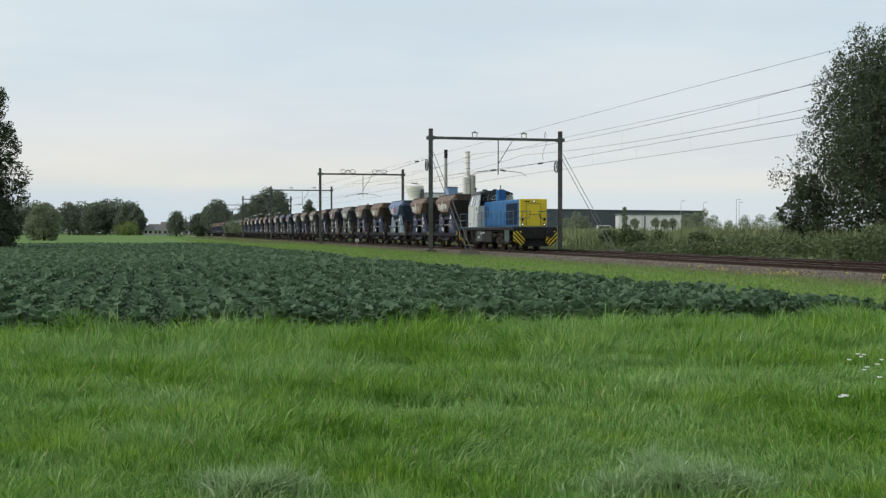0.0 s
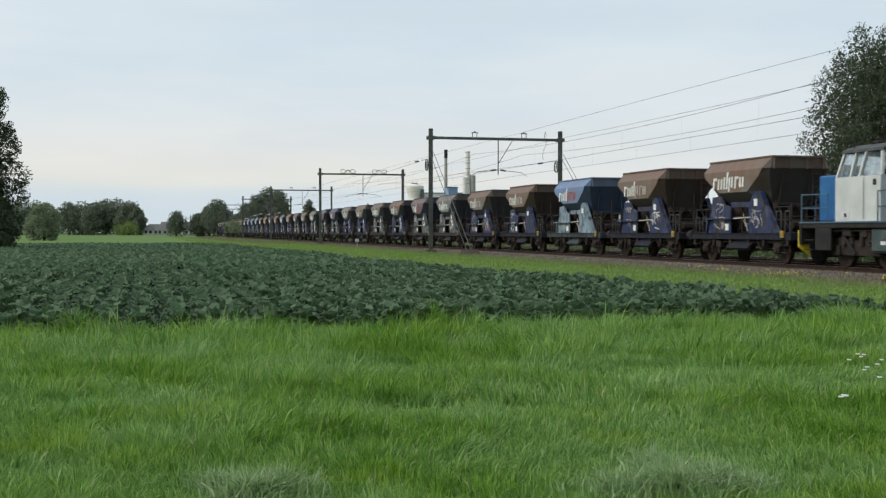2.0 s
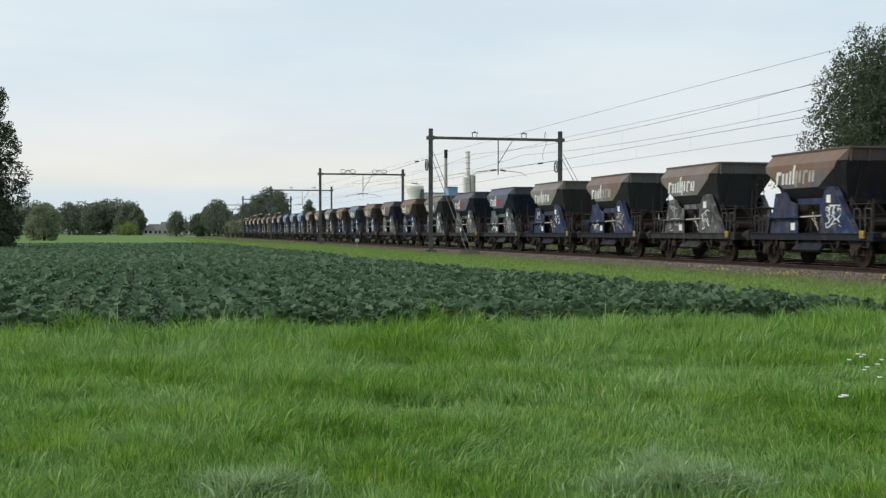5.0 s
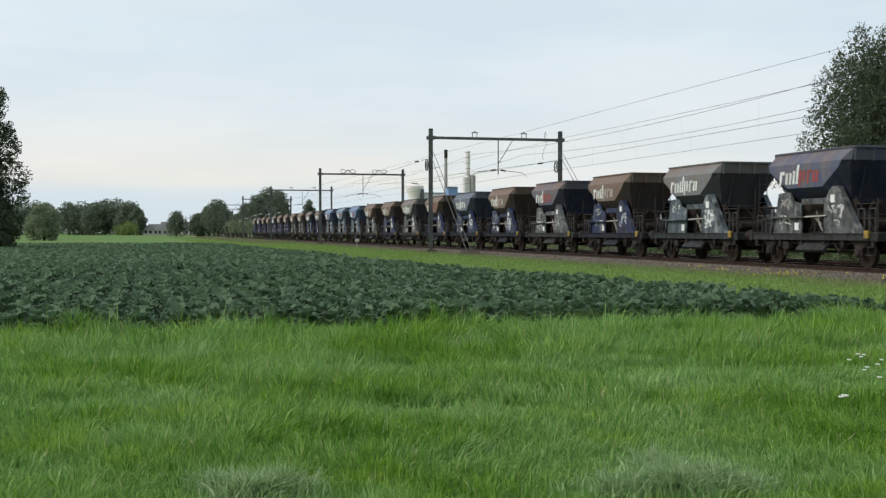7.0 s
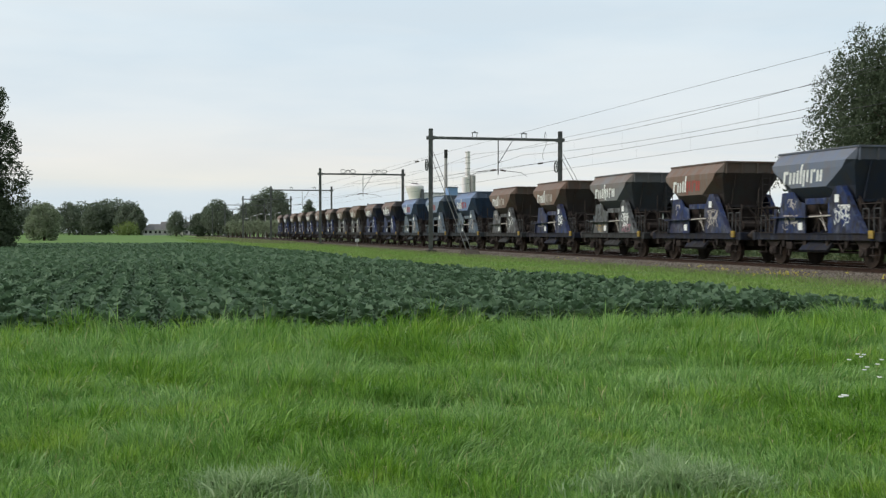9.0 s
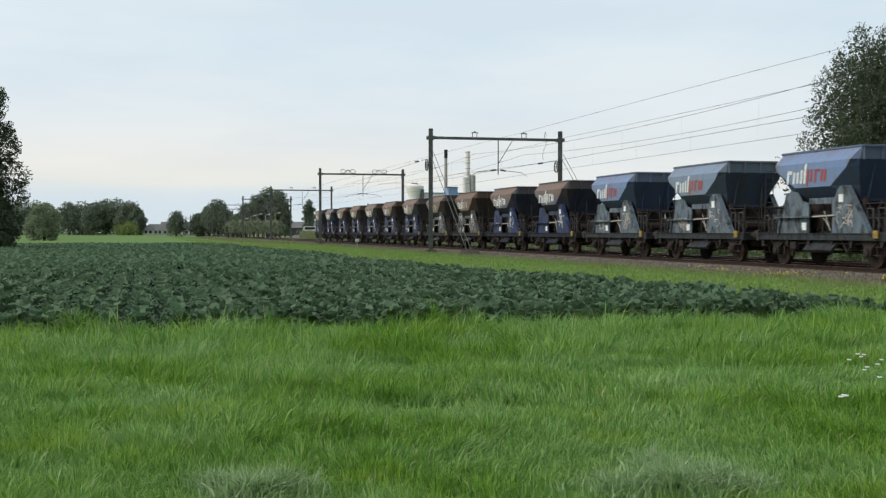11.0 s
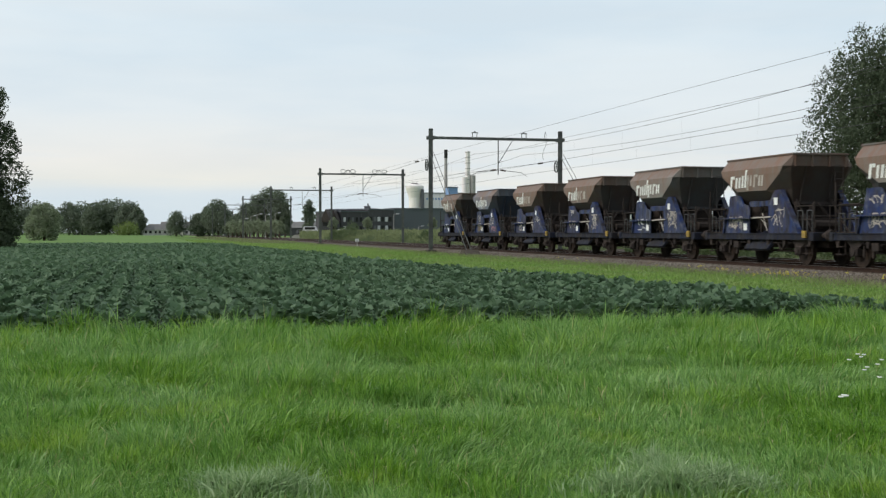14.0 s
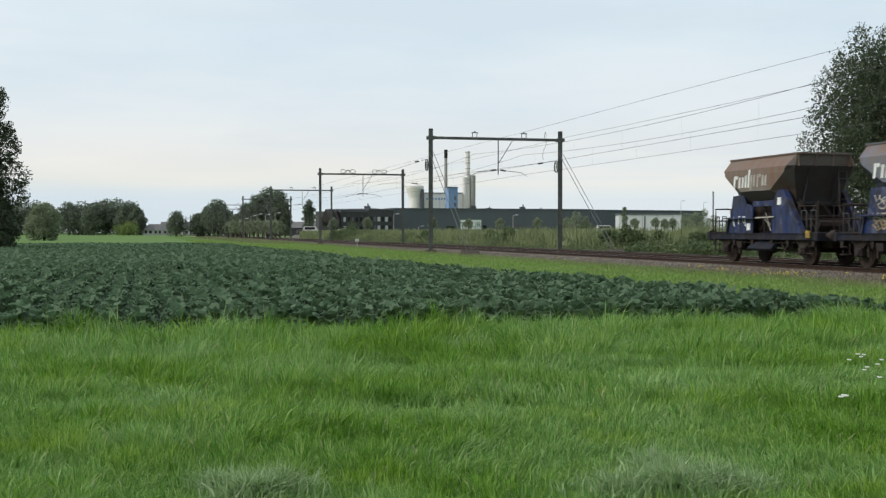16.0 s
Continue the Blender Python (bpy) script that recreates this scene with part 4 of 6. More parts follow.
def loco():
    top = thing("diesel_locomotive", "blue, white and yellow four-axle diesel locomotive with lit headlamps", "locomotive", "train")
    bm = B()
    box(bm, (-1.48, -6.75, 1.28), (1.48, 6.75, 1.47), 0.03)
    part("underframe", bm, BLACK, top)
    bm = B()
    box(bm, (-1.52, -6.77, 1.46), (1.52, 6.77, 1.52), 0.01)
    part("walkway", bm, RAILING, top)
    # long hood with doors
    bm = B()
    box(bm, (-0.92, -6.3, 1.52), (0.92, 2.2, 3.32), 0.06)
    hood = part("long_hood", bm, BLUE_BODY, top)
    for s in (-1, 1):
        for k in range(8):
            y = 1.9 - 0.66 * k
            bm = B()
            box(bm, (s * 0.935 - 0.015, y - 0.62, 1.62), (s * 0.935 + 0.015, y, 3.1), 0.008)
            door = part("hood_door", bm, BLUE_BODY, hood)
            if k in (0, 1):
                for j in range(9):
                    bm = B()
                    box(bm, (s * 0.955 - 0.012, y - 0.52, 2.2 + 0.09 * j), (s * 0.955 + 0.012, y - 0.12, 2.25 + 0.09 * j))
                    part("louvre", bm, BLUE_GRILLE, door)
        bm = B()
        box(bm, (s * 0.935 - 0.012, -5.85, 1.65), (s * 0.935 + 0.012, -3.45, 3.08), 0.01)
        gr = part("radiator_grille", bm, BLUE_GRILLE, hood, "dark radiator grille")
        for j in range(14):
            bm = B()
            box(bm, (s * 0.953 - 0.012, -5.8, 1.72 + 0.095 * j), (s * 0.953 + 0.012, -3.5, 1.75 + 0.095 * j))
            part("grille_slat", bm, BLUE_GRILLE, gr)
    bm = B()
    box(bm, (-0.935, -6.42, 1.52), (0.935, -6.28, 3.34), 0.03)
    front = part("hood_front", bm, YELLOW_BODY, top, "yellow hood front")
    bm = B()
    box(bm, (-0.48, -6.44, 1.62), (0.48, -6.41, 3.0), 0.01)
    part("front_door", bm, YELLOW_BODY, front)
    bm = B()
    for a, b in (((-0.5, 1.6), (-0.5, 3.02)), ((0.5, 1.6), (0.5, 3.02)), ((-0.5, 3.02), (0.5, 3.02)), ((-0.5, 2.3), (0.5, 2.3))):
        rod(bm, (a[0], -6.44, a[1]), (b[0], -6.44, b[1]), 0.012, 4)
    part("door_seal", bm, DARK_ROOF, front)
    bm = B()
    rod(bm, (0.02, -6.4, 3.18), (0.02, -6.45, 3.18), 0.1, 14)
    part("lamp_ring", bm, BLACK, front)
    for s in (-1, 1):
        bm = B()
        rod(bm, (s * 0.76, -6.4, 1.98), (s * 0.76, -6.46, 1.98), 0.085, 14)
        part("marker_lamp", bm, BLACK, front)
        bm = B()
        rod(bm, (s * 0.76, -6.4, 1.66), (s * 0.76, -6.47, 1.66), 0.042, 14)
        part("headlight", bm, HEADLAMP, front, "lit lower headlight")
        bm = B()
        rod(bm, (s * 0.76, -6.40, 1.66), (s * 0.76, -6.455, 1.66), 0.11, 14)
        part("lamp_ring", bm, BLACK, front)
    bm = B()
    rod(bm, (0.02, -6.4, 3.18), (0.02, -6.47, 3.18), 0.045, 14)
    part("headlight", bm, HEADLAMP, front, "lit upper headlight")
    bm = B()
    box(bm, (-0.62, -6.44, 3.13), (-0.26, -6.42, 3.2))
    part("plate", bm, BLACK, front)
    # exhaust tower
    bm = B()
    box(bm, (-0.28, 0.65, 3.3), (0.28, 1.25, 4.18), 0.04)
    ex = part("exhaust_tower", bm, BLUE_BODY, top)
    bm = B()
    rod(bm, (-0.1, 0.7, 4.15), (-0.1, 0.7, 4.5), 0.03)
    part("aerial", bm, BLACK, ex)
    # short hood
    bm = B()
    box(bm, (-0.92, 4.5, 1.52), (0.92, 6.4, 3.2), 0.06)
    sh = part("short_hood", bm, BLUE_BODY, top)
    for s in (-1, 1):
        for y in (4.85, 5.55):
            bm = B()
            box(bm, (s * 0.915 - 0.012, y, 1.62), (s * 0.915 + 0.012, y + 0.62, 2.85), 0.006)
            part("hood_door", bm, BLUE_BODY, sh)
    # cab
    bm = B()
    prism(bm, [(2.15, 1.52), (4.8, 1.52), (4.8, 3.05), (2.15, 3.05)], "x", -1.42, 1.42)
    cab = part("cab", bm, WHITE_BODY, top, "pale grey cab with large windows")
    for s in (-1, 1):
        for y0, y1 in ((2.17, 2.38), (3.42, 3.27), (4.78, 4.55), (3.95, 3.85)):
            bm = B()
            w = 0.05
            vs = []
            for z, yy, xx in ((3.05, y0, 1.40), (3.92, y1, 1.22)):
                vs.append([bm.verts.new((s * (xx - dx), yy + dy, z)) for dx, dy in ((0, -w), (0, w), (0.09, w), (0.09, -w))])
            for i in range(4):
                j = (i + 1) % 4
                bm.faces.new((vs[0][i], vs[0][j], vs[1][j], vs[1][i]))
            bm.faces.new(vs[0])
            bm.faces.new(vs[1])
            part("window_pillar", bm, WHITE_BODY, cab)
        bm = B()
        bm.faces.new([bm.verts.new(v) for v in ((s * 1.37, 2.2, 3.06), (s * 1.37, 4.75, 3.06), (s * 1.2, 4.53, 3.9), (s * 1.2, 2.4, 3.9))])
        bmesh.ops.solidify(bm, geom=bm.faces[:], thickness=0.008)
        part("side_window", bm, CAB_GLASS, cab)
        bm = B()
        box(bm, (s * 1.43 - 0.012, 3.95, 1.6), (s * 1.43 + 0.012, 4.35, 1.85), 0.005)
        part("vent_panel", bm, SHED_WHITE, cab)
        bm = B()
        box(bm, (s * 1.44 - 0.012, 4.08, 1.66), (s * 1.44 + 0.012, 4.22, 1.8))
        part("socket", bm, BLACK, cab)
        bm = B()
        box(bm, (s * 1.43 - 0.01, 2.4, 2.72), (s * 1.43 + 0.01, 2.56, 2.92))
        part("plate", bm, BLACK, cab)
        bm = B()
        rod(bm, (s * 1.47, 3.05, 1.6), (s * 1.47, 3.05, 3.0), 0.012, 5)
        part("door_seam", bm, STACK_DARK, cab)
    for yb, yt in ((2.17, 2.38), (4.78, 4.55)):
        bm = B()
        bm.faces.new([bm.verts.new(v) for v in ((-1.3, yb, 3.06), (1.3, yb, 3.06), (1.15, yt, 3.9), (-1.15, yt, 3.9))])
        bmesh.ops.solidify(bm, geom=bm.faces[:], thickness=0.008)
        part("end_window", bm, CAB_GLASS, cab)
        bm = B()
        rod(bm, (0, yb, 3.05), (0, yt, 3.92), 0.05)
        part("window_pillar", bm, WHITE_BODY, cab)
    bm = B()
    prism(bm, [(-1.28, 3.88), (-1.24, 3.98), (-0.75, 4.16), (0.75, 4.16), (1.24, 3.98), (1.28, 3.88)], "y", 2.22, 4.62)
    part("cab_roof", bm, DARK_ROOF, cab, "dark curved roof")
    for x, y, z in ((-0.5, 3.6, 4.16), (0.1, 3.0, 4.16), (0.5, 2.7, 4.16)):
        bm = B()
        box(bm, (x - 0.16, y - 0.16, z), (x + 0.16, y + 0.16, z + 0.13), 0.04)
        part("roof_box", bm, BLACK, cab)
    bm = B()
    rod(bm, (-1.0, 4.3, 4.0), (-1.0, 4.3, 4.3), 0.03)
    rod(bm, (-1.0, 4.3, 4.3), (-1.0, 4.3, 4.42), 0.08, 8)
    part("horn", bm, BLACK, cab)
    bm = B()
    box(bm, (-0.9, 2.35, 2.6), (0.9, 2.95, 3.25), 0.05)
    part("control_desk", bm, BLACK, cab)
    bm = B()
    box(bm, (0.3, 3.3, 2.9), (0.8, 3.5, 3.55), 0.05)
    part("seat_back", bm, BLACK, cab)
    for o in (cab,):
        o.location.y = -0.25
    # handrails
    for s in (-1, 1):
        for y0, y1 in ((-3.95, 2.0), (-6.6, -4.7)):
            n = max(2, round((y1 - y0) / 1.2))
            for k in range(n + 1):
                y = y0 + (y1 - y0) * k / n
                bm = B()
                rod(bm, (s * 1.47, y, 1.5), (s * 1.47, y, 2.52), 0.02, 5)
                part("rail_post", bm, RAILING, top)
            for z in (2.0, 2.52):
                bm = B()
                rod(bm, (s * 1.47, y0, z), (s * 1.47, y1, z), 0.02, 5)
                part("handrail", bm, RAILING, top)
        for y in (4.95, 6.65):
            bm = B()
            rod(bm, (s * 1.47, y, 1.5), (s * 1.47, y, 2.5), 0.02, 5)
            part("rail_post", bm, RAILING, top)
        for z in (2.0, 2.5):
            bm = B()
            rod(bm, (s * 1.47, 4.95, z), (s * 1.47, 6.65, z), 0.02, 5)
            part("handrail", bm, RAILING, top)
        # front rails with bent inner ends
        for e, yy in ((-1, -6.68), (1, 6.68)):
            bm = B()
            rod(bm, (s * 1.47, yy, 1.5), (s * 1.47, yy, 2.52), 0.022, 5)
            rod(bm, (s * 1.47, yy, 2.52), (s * 0.28, yy, 2.52), 0.022, 5)
            rod(bm, (s * 0.28, yy, 2.52), (s * 0.36, yy, 2.08), 0.022, 5)
            rod(bm, (s * 0.36, yy, 2.08), (s * 1.47, yy, 2.04), 0.022, 5)
            rod(bm, (s * 0.85, yy, 2.52), (s * 0.92, yy, 1.5), 0.022, 5)
            part("end_rail", bm, RAILING, top)
            # step wells
            bm = B()
            lo, hi = sorted((e * 4.75, e * 5.75))
            box(bm, (s * 1.43 - 0.05, lo, 0.5), (s * 1.43 + 0.05, hi, 1.3), 0.02)
            part("step_panel", bm, TEAL_BOX if e < 0 else BLACK, top, "grey-green step panel" if e < 0 else "")
            for z in (0.5, 0.85):
                bm = B()
                lo, hi = sorted((e * 5.85, e * 6.45))
                box(bm, (s * 1.35 - 0.14, lo, z), (s * 1.35 + 0.14, hi, z + 0.03))
                part("step", bm, BLACK, top)
    # fuel tank and boxes under the frame
    bm = B()
    box(bm, (-1.4, 0.9, 0.45), (1.4, 2.5, 1.29), 0.08)
    part("fuel_tank", bm, TEAL_BOX, top, "grey-green fuel tank")
    bm = B()
    box(bm, (-1.38, -1.3, 0.4), (1.38, 0.85, 1.29), 0.08)
    part("battery_box", bm, BLACK, top)
    for y, z in ((1.0, 1.0), (1.6, 0.72), (0.4, 1.05)):
        bm = B()
        box(bm, (-1.43, y, z), (-1.39, y + 0.28, z + 0.12))
        part("plate", bm, SHED_WHITE, top)
    # dark block added to close off the see-through underside, no known part
    bm = B()
    box(bm, (-0.95, -6.3, 0.62), (0.95, 6.3, 1.3), 0.03)
    part("traction_gear", bm, GRIME, top)
    rg = random.Random(5)
    for s in (-1, 1):
        for k in range(14):
            y = -5.6 + 0.86 * k + rg.uniform(-0.15, 0.15)
            z = rg.uniform(0.75, 1.0)
            bm = B()
            if k % 3:
                box(bm, (s * 1.22 - 0.1, y, z), (s * 1.22 + 0.1, y + rg.uniform(0.25, 0.55), z + 0.28), 0.03)
            else:
                rod(bm, (s * 1.2, y, z + 0.2), (s * 1.2, y + 0.7, z), 0.06, 8)
            part("brake_gear", bm, GRIME, top)
        bm = B()
        rod(bm, (s * 1.3, -5.9, 1.2), (s * 1.3, 5.9, 1.2), 0.035, 6)
        part("air_pipe", bm, GRIME, top)
    # bogies
    for cy in (-3.6, 3.6):
        bm = B()
        for s in (-1, 1):
            prism(bm, [(cy - 1.95, 0.5), (cy - 1.95, 0.9), (cy - 0.7, 0.98), (cy - 0.45, 0.86), (cy + 0.45, 0.86), (cy + 0.7, 0.98), (cy + 1.95, 0.9), (cy + 1.95, 0.5), (cy + 0.7, 0.34), (cy - 0.7, 0.34)],
                  "x", s * 1.05 - 0.08, s * 1.05 + 0.08)
        box(bm, (-1.0, cy - 0.3, 0.5), (1.0, cy + 0.3, 0.85))
        bogie = part("bogie", bm, GRIME, top)
        for s in (-1, 1):
            for yy in (-1.2, 1.2):
                bm = B()
                box(bm, (s * 1.12 - 0.12, cy + yy - 0.2, 0.32), (s * 1.12 + 0.12, cy + yy + 0.2, 0.68), 0.04)
                part("axle_box", bm, GRIME, bogie)
            for yy in (-0.75, -0.3, 0.3, 0.75):
                bm = B()
                rod(bm, (s * 1.16, cy + yy, 0.7), (s * 1.16, cy + yy, 1.2), 0.1, 10)
                part("spring", bm, GRIME, bogie)
            bm = B()
            rod(bm, (s * 1.3, cy - 0.1, 0.4), (s * 1.3, cy + 0.55, 0.95), 0.05)
            part("damper", bm, BLACK, bogie)
        for yy in (-1.2, 1.2):
            for s in (-1, 1):
                bm = B()
                rod(bm, (s * 0.69, cy + yy, 0.45), (s * 0.83, cy + yy, 0.45), 0.54, 26)
                rod(bm, (s * 0.66, cy + yy, 0.45), (s * 0.69, cy + yy, 0.45), 0.57, 26)
                part("wheel", bm, WHEEL, bogie)
    # headstocks with hazard panels, buffers, plough
    for e in (-1, 1):
        bm = B()
        box(bm, (-1.5, e * 6.72 - 0.08, 0.7), (1.5, e * 6.72 + 0.08, 1.45), 0.02)
        part("headstock", bm, BLACK, top)
        for s in (-1, 1):
            bm = B()
            rod(bm, (s * 0.875, e * 6.8, 1.05), (s * 0.875, e * 7.25, 1.05), 0.1, 10)
            rod(bm, (s * 0.875, e * 7.25, 1.05), (s * 0.875, e * 7.34, 1.05), 0.26, 16)
            part("buffer", bm, BLACK, top)
            bm = B()
            yy = e * 6.83
            outline = [(s * 1.5, 1.22), (s * 0.9, 1.22), (s * 0.7, 0.5), (s * 1.0, 0.24), (s * 1.5, 0.6)]
            prism(bm, outline, "y", yy - 0.02, yy + 0.02)
            pan = part("hazard_panel", bm, YELLOW_BODY, top, "black and yellow striped panel")
            for k in range(9):
                piece = outline
                lo, hi = 0.06 + 0.19 * k, 0.16 + 0.19 * k
                for sign, lim in ((1, lo), (-1, hi)):
                    out = []
                    for i in range(len(piece)):
                        p, q = piece[i - 1], piece[i]
                        dp = sign * ((p[1] - s * p[0]) * 0.707 + 0.85 - lim)
                        dq = sign * ((q[1] - s * q[0]) * 0.707 + 0.85 - lim)
                        if dp * dq < 0:
                            f = dp / (dp - dq)
                            out.append((p[0] + (q[0] - p[0]) * f, p[1] + (q[1] - p[1]) * f))
                        if dq >= 0:
                            out.append(q)
                    piece = out
                    if len(piece) < 3:
                        break
                if len(piece) >= 3:
                    bm = B()
                    yo = yy + e * 0.022
                    prism(bm, piece, "y", yo - 0.004, yo + 0.004)
                    part("black_stripe", bm, BLACK, pan)
        bm = B()
        prism(bm, [(-1.2, 0.72), (1.2, 0.72), (1.1, 0.22), (-1.1, 0.22)], "y", e * 6.6 - 0.03, e * 6.6 + 0.03)
        part("plough", bm, BLACK, top)
        bm = B()
        rod(bm, (0, e * 6.8, 1.0), (0, e * 7.2, 0.98), 0.06)
        part("coupling_hook", bm, BLACK, top)
    return top


engine = loco()
SPEED = 24.23

# ---------------------------------------------------------------- trees and hedges


def leaves(centres, radii, count, size, rng, flat=0.0):
    """Small leaf quads strewn through lumps, thicker towards each lump's skin."""
    centres, radii = np.asarray(centres, float), np.asarray(radii, float)
    wgt = radii[:, 0] * radii[:, 2]
    pick = rng.choice(len(centres), count, p=wgt / wgt.sum())
    d = rng.normal(size=(count, 3))
    d /= np.linalg.norm(d, axis=1)[:, None]
    rad = rng.uniform(0.35, 1.0, count) ** 0.6 * rng.normal(1.0, 0.06, count)
    p = centres[pick] + d * radii[pick] * rad[:, None]
    a = rng.normal(size=(count, 3))
    a[:, 2] *= 1 - flat
    a /= np.linalg.norm(a, axis=1)[:, None]
    b = np.cross(a, rng.normal(size=(count, 3)))
    b /= np.linalg.norm(b, axis=1)[:, None]
    s = size * rng.uniform(0.6, 1.4, count)[:, None]
    v = np.stack([p - a * s, p + b * s * 0.45, p + a * s, p - b * s * 0.45], 1).reshape(-1, 3)
    return v, np.arange(4 * count).reshape(-1, 4)


def limb(bm, a, b, r1, r2):
    rod(bm, a, b, r1, 7, r2)


def tree(name, label, base, height, width, trunk, count, size, material, seed, lumps=14, kind_word="tree", bottom=0.15, group="", squash=1.0, sprays=0, spray_leaves=0, spray_size=0.07, full=0.8):
    """A tapered trunk with limbs, and a crown of leaf lumps with an uneven outline."""
    rng = np.random.default_rng(seed)
    base = Vector(base)
    top = thing(name, label, kind_word, group, m=Matrix.Translation(base))
    bm = B()
    hb = height * bottom
    limb(bm, (0, 0, -0.1), (0, 0, hb + height * 0.3), trunk, trunk * 0.6)
    cs, rs = [], []
    for k in range(lumps):
        f = (k + 0.5) / lumps
        z = hb + (height - hb) * (0.12 + 0.78 * f)
        out = width * 0.5 * math.sin(math.pi * min(1, 0.22 + 0.70 * f)) ** full
        ang = k * 2.4 + rng.uniform(-0.5, 0.5)
        rr = rng.uniform(0.16, 0.27) * width
        off = max(0.0, out - rr * 0.8) * rng.uniform(0.7, 1.05)
        c = (off * math.cos(ang), off * math.sin(ang), z)
        cs.append(c)
        rs.append((rr, rr, rr * rng.uniform(0.7, 1.0) * squash))
        if k % 2 == 0:
            limb(bm, (0, 0, hb + (z - hb) * 0.45), c, trunk * 0.4, trunk * 0.1)
    cs.append((0, 0, hb + (height - hb) * 0.5))
    rs.append((width * 0.3, width * 0.3, (height - hb) * 0.42))
    v, f = leaves(cs, rs, count, size, rng)
    if sprays:
        # small sprays of finer leaves stand out of the lumps' skin, with twigs
        sc, sr = [], []
        for k in range(sprays):
            i = rng.integers(len(cs) - 1)
            d = rng.normal(size=3)
            d /= np.linalg.norm(d)
            p = np.array(cs[i]) + d * np.array(rs[i]) * rng.uniform(0.8, 1.12)
            if p[2] < 0.3:
                continue
            r = width * rng.uniform(0.018, 0.045)
            sc.append(p)
            sr.append((r, r, r * rng.uniform(0.7, 1.3)))
            if k % 5 == 0:
                limb(bm, cs[i], p + d * r * 0.6, trunk * 0.07, trunk * 0.02)
        v2, f2 = leaves(sc, sr, spray_leaves, spray_size, rng)
        v, f = np.concatenate([v, v2]), np.concatenate([f, f2 + len(v)])
    part("trunk", bm, BARK, top)
    share("crown", raw("crown", v, f, material), top)
    return top



tree("tree", "tall dark broadleaf tree at the field's edge", P(-36, 92), 13.2, 7.7, 0.35, 20000, 0.12, LEAF_DARK, 11, 22, bottom=0.04, sprays=420, spray_leaves=24000, spray_size=0.075, full=0.55)
tree("shrub", "dark shrub at the foot of a tree by the field", P(2, 91), 2.9, 3.2, 0.1, 3500, 0.13, LEAF_DARK, 19, 7, kind_word="shrub", bottom=0.0)
tree("tree", "large dense dark tree behind the railway", P(1608, 78), 14.7, 15.0, 0.5, 52000, 0.13, LEAF_DARK, 12, 44, bottom=0.0, sprays=1500, spray_leaves=110000, spray_size=0.065, full=0.5)
tree("tree", "large dense dark tree behind the railway", P(1680, 84), 14.0, 12.0, 0.5, 14000, 0.2, LEAF_DARK, 13, 20, bottom=0.0)
tree("shrub", "dark leafy shrub leaning out beside a large tree", P(1428, 76), 5.4, 3.6, 0.12, 7000, 0.09, LEAF_DARK, 14, 9, kind_word="shrub", bottom=0.0, sprays=160, spray_leaves=9000, spray_size=0.06)


# woods and single trees along the horizon: bearing, depth, height, width
WOOD = [(6, 610, 16.0, 20), (38, 625, 16.2, 20), (64, 640, 17.0, 18), (122, 620, 16.6, 17), (146, 635, 16.0, 18), (167, 610, 15.6, 14), (187, 620, 18.6, 14), (208, 615, 17.2, 17), (228, 605, 17.0, 14), (243, 600, 14.0, 9)]
for k, (px, d, h, w) in enumerate(WOOD):
    tree("tree", "dark broadleaf tree in a wood across the meadow", P(px, d), h, w * 1.15, 0.4, 5200, 0.55, LEAF_MID, 40 + k, 16, bottom=0.0, group="wood")
tree("shrub", "yellow-green bush before a wood across the meadow", P(227, 590), 5.4, 15, 0.1, 2600, 0.36, LEAF_YELLOW, 260, 10, kind_word="shrub", bottom=0.0)
tree("willow", "pale round willow bush at the end of the field", P(78, 225), 6.9, 8.0, 0.3, 16000, 0.17, LEAF_PALE, 60, 14, bottom=0.0)
tree("tree", "round tree by distant houses", P(312, 430), 8.8, 8.6, 0.3, 5200, 0.28, LEAF_MID, 61, 14, bottom=0.06, full=0.5)
for k, (px, d, h, w) in enumerate([(370, 430, 11, 11), (386, 425, 13, 12), (402, 430, 9.5, 8), (350, 430, 8.0, 8)]):
    tree("tree", "dark rounded tree beside the railway in the distance", P(px, d), h, w, 0.3, 7000, 0.3, LEAF_MID, 70 + k, 14, bottom=0.0, group="far grove")
for k, (px, d, h, w) in enumerate([(437, 400, 11.2, 9), (455, 395, 14, 10), (474, 395, 16.6, 11), (494, 392, 16.0, 9), (505, 390, 12.0, 5), (420, 405, 7.5, 7)]):
    tree("tree", "tall rounded poplar beside the railway in the distance", P(px, d), h, w, 0.3, 8000, 0.28, LEAF_MID, 80 + k, 15, bottom=0.0, group="far grove")
tree("tree", "slim poplar by distant houses", P(547, 420), 13.5, 6.0, 0.25, 6000, 0.25, LEAF_MID, 90, 12, bottom=0.08)
for k, (px, d) in enumerate([(590, 320), (651, 320), (766, 330), (829, 330), (885, 335), (951, 335), (1010, 330), (1123, 330), (1160, 332), (1176, 334), (1190, 336), (1218, 330)]):
    tree("pollard_willow", "small pollard willow with a ball of shoots", P(px, d), 5.3 + 0.2 * (k % 3), 3.2, 0.22, 2600, 0.13, LEAF_PALE, 100 + k, 9, kind_word="willow", bottom=0.5, group="row of pollard willows")
for k in range(13):
    tree("pollard_willow", "small pollard willow with a ball of shoots", P(404 + 7.6 * k, 300 - 2 * k), 4.4 + 0.3 * (k % 2), 2.9, 0.22, 1300, 0.15, LEAF_PALE, 130 + k, 9, kind_word="willow", bottom=0.22, group="row of pollard willows")
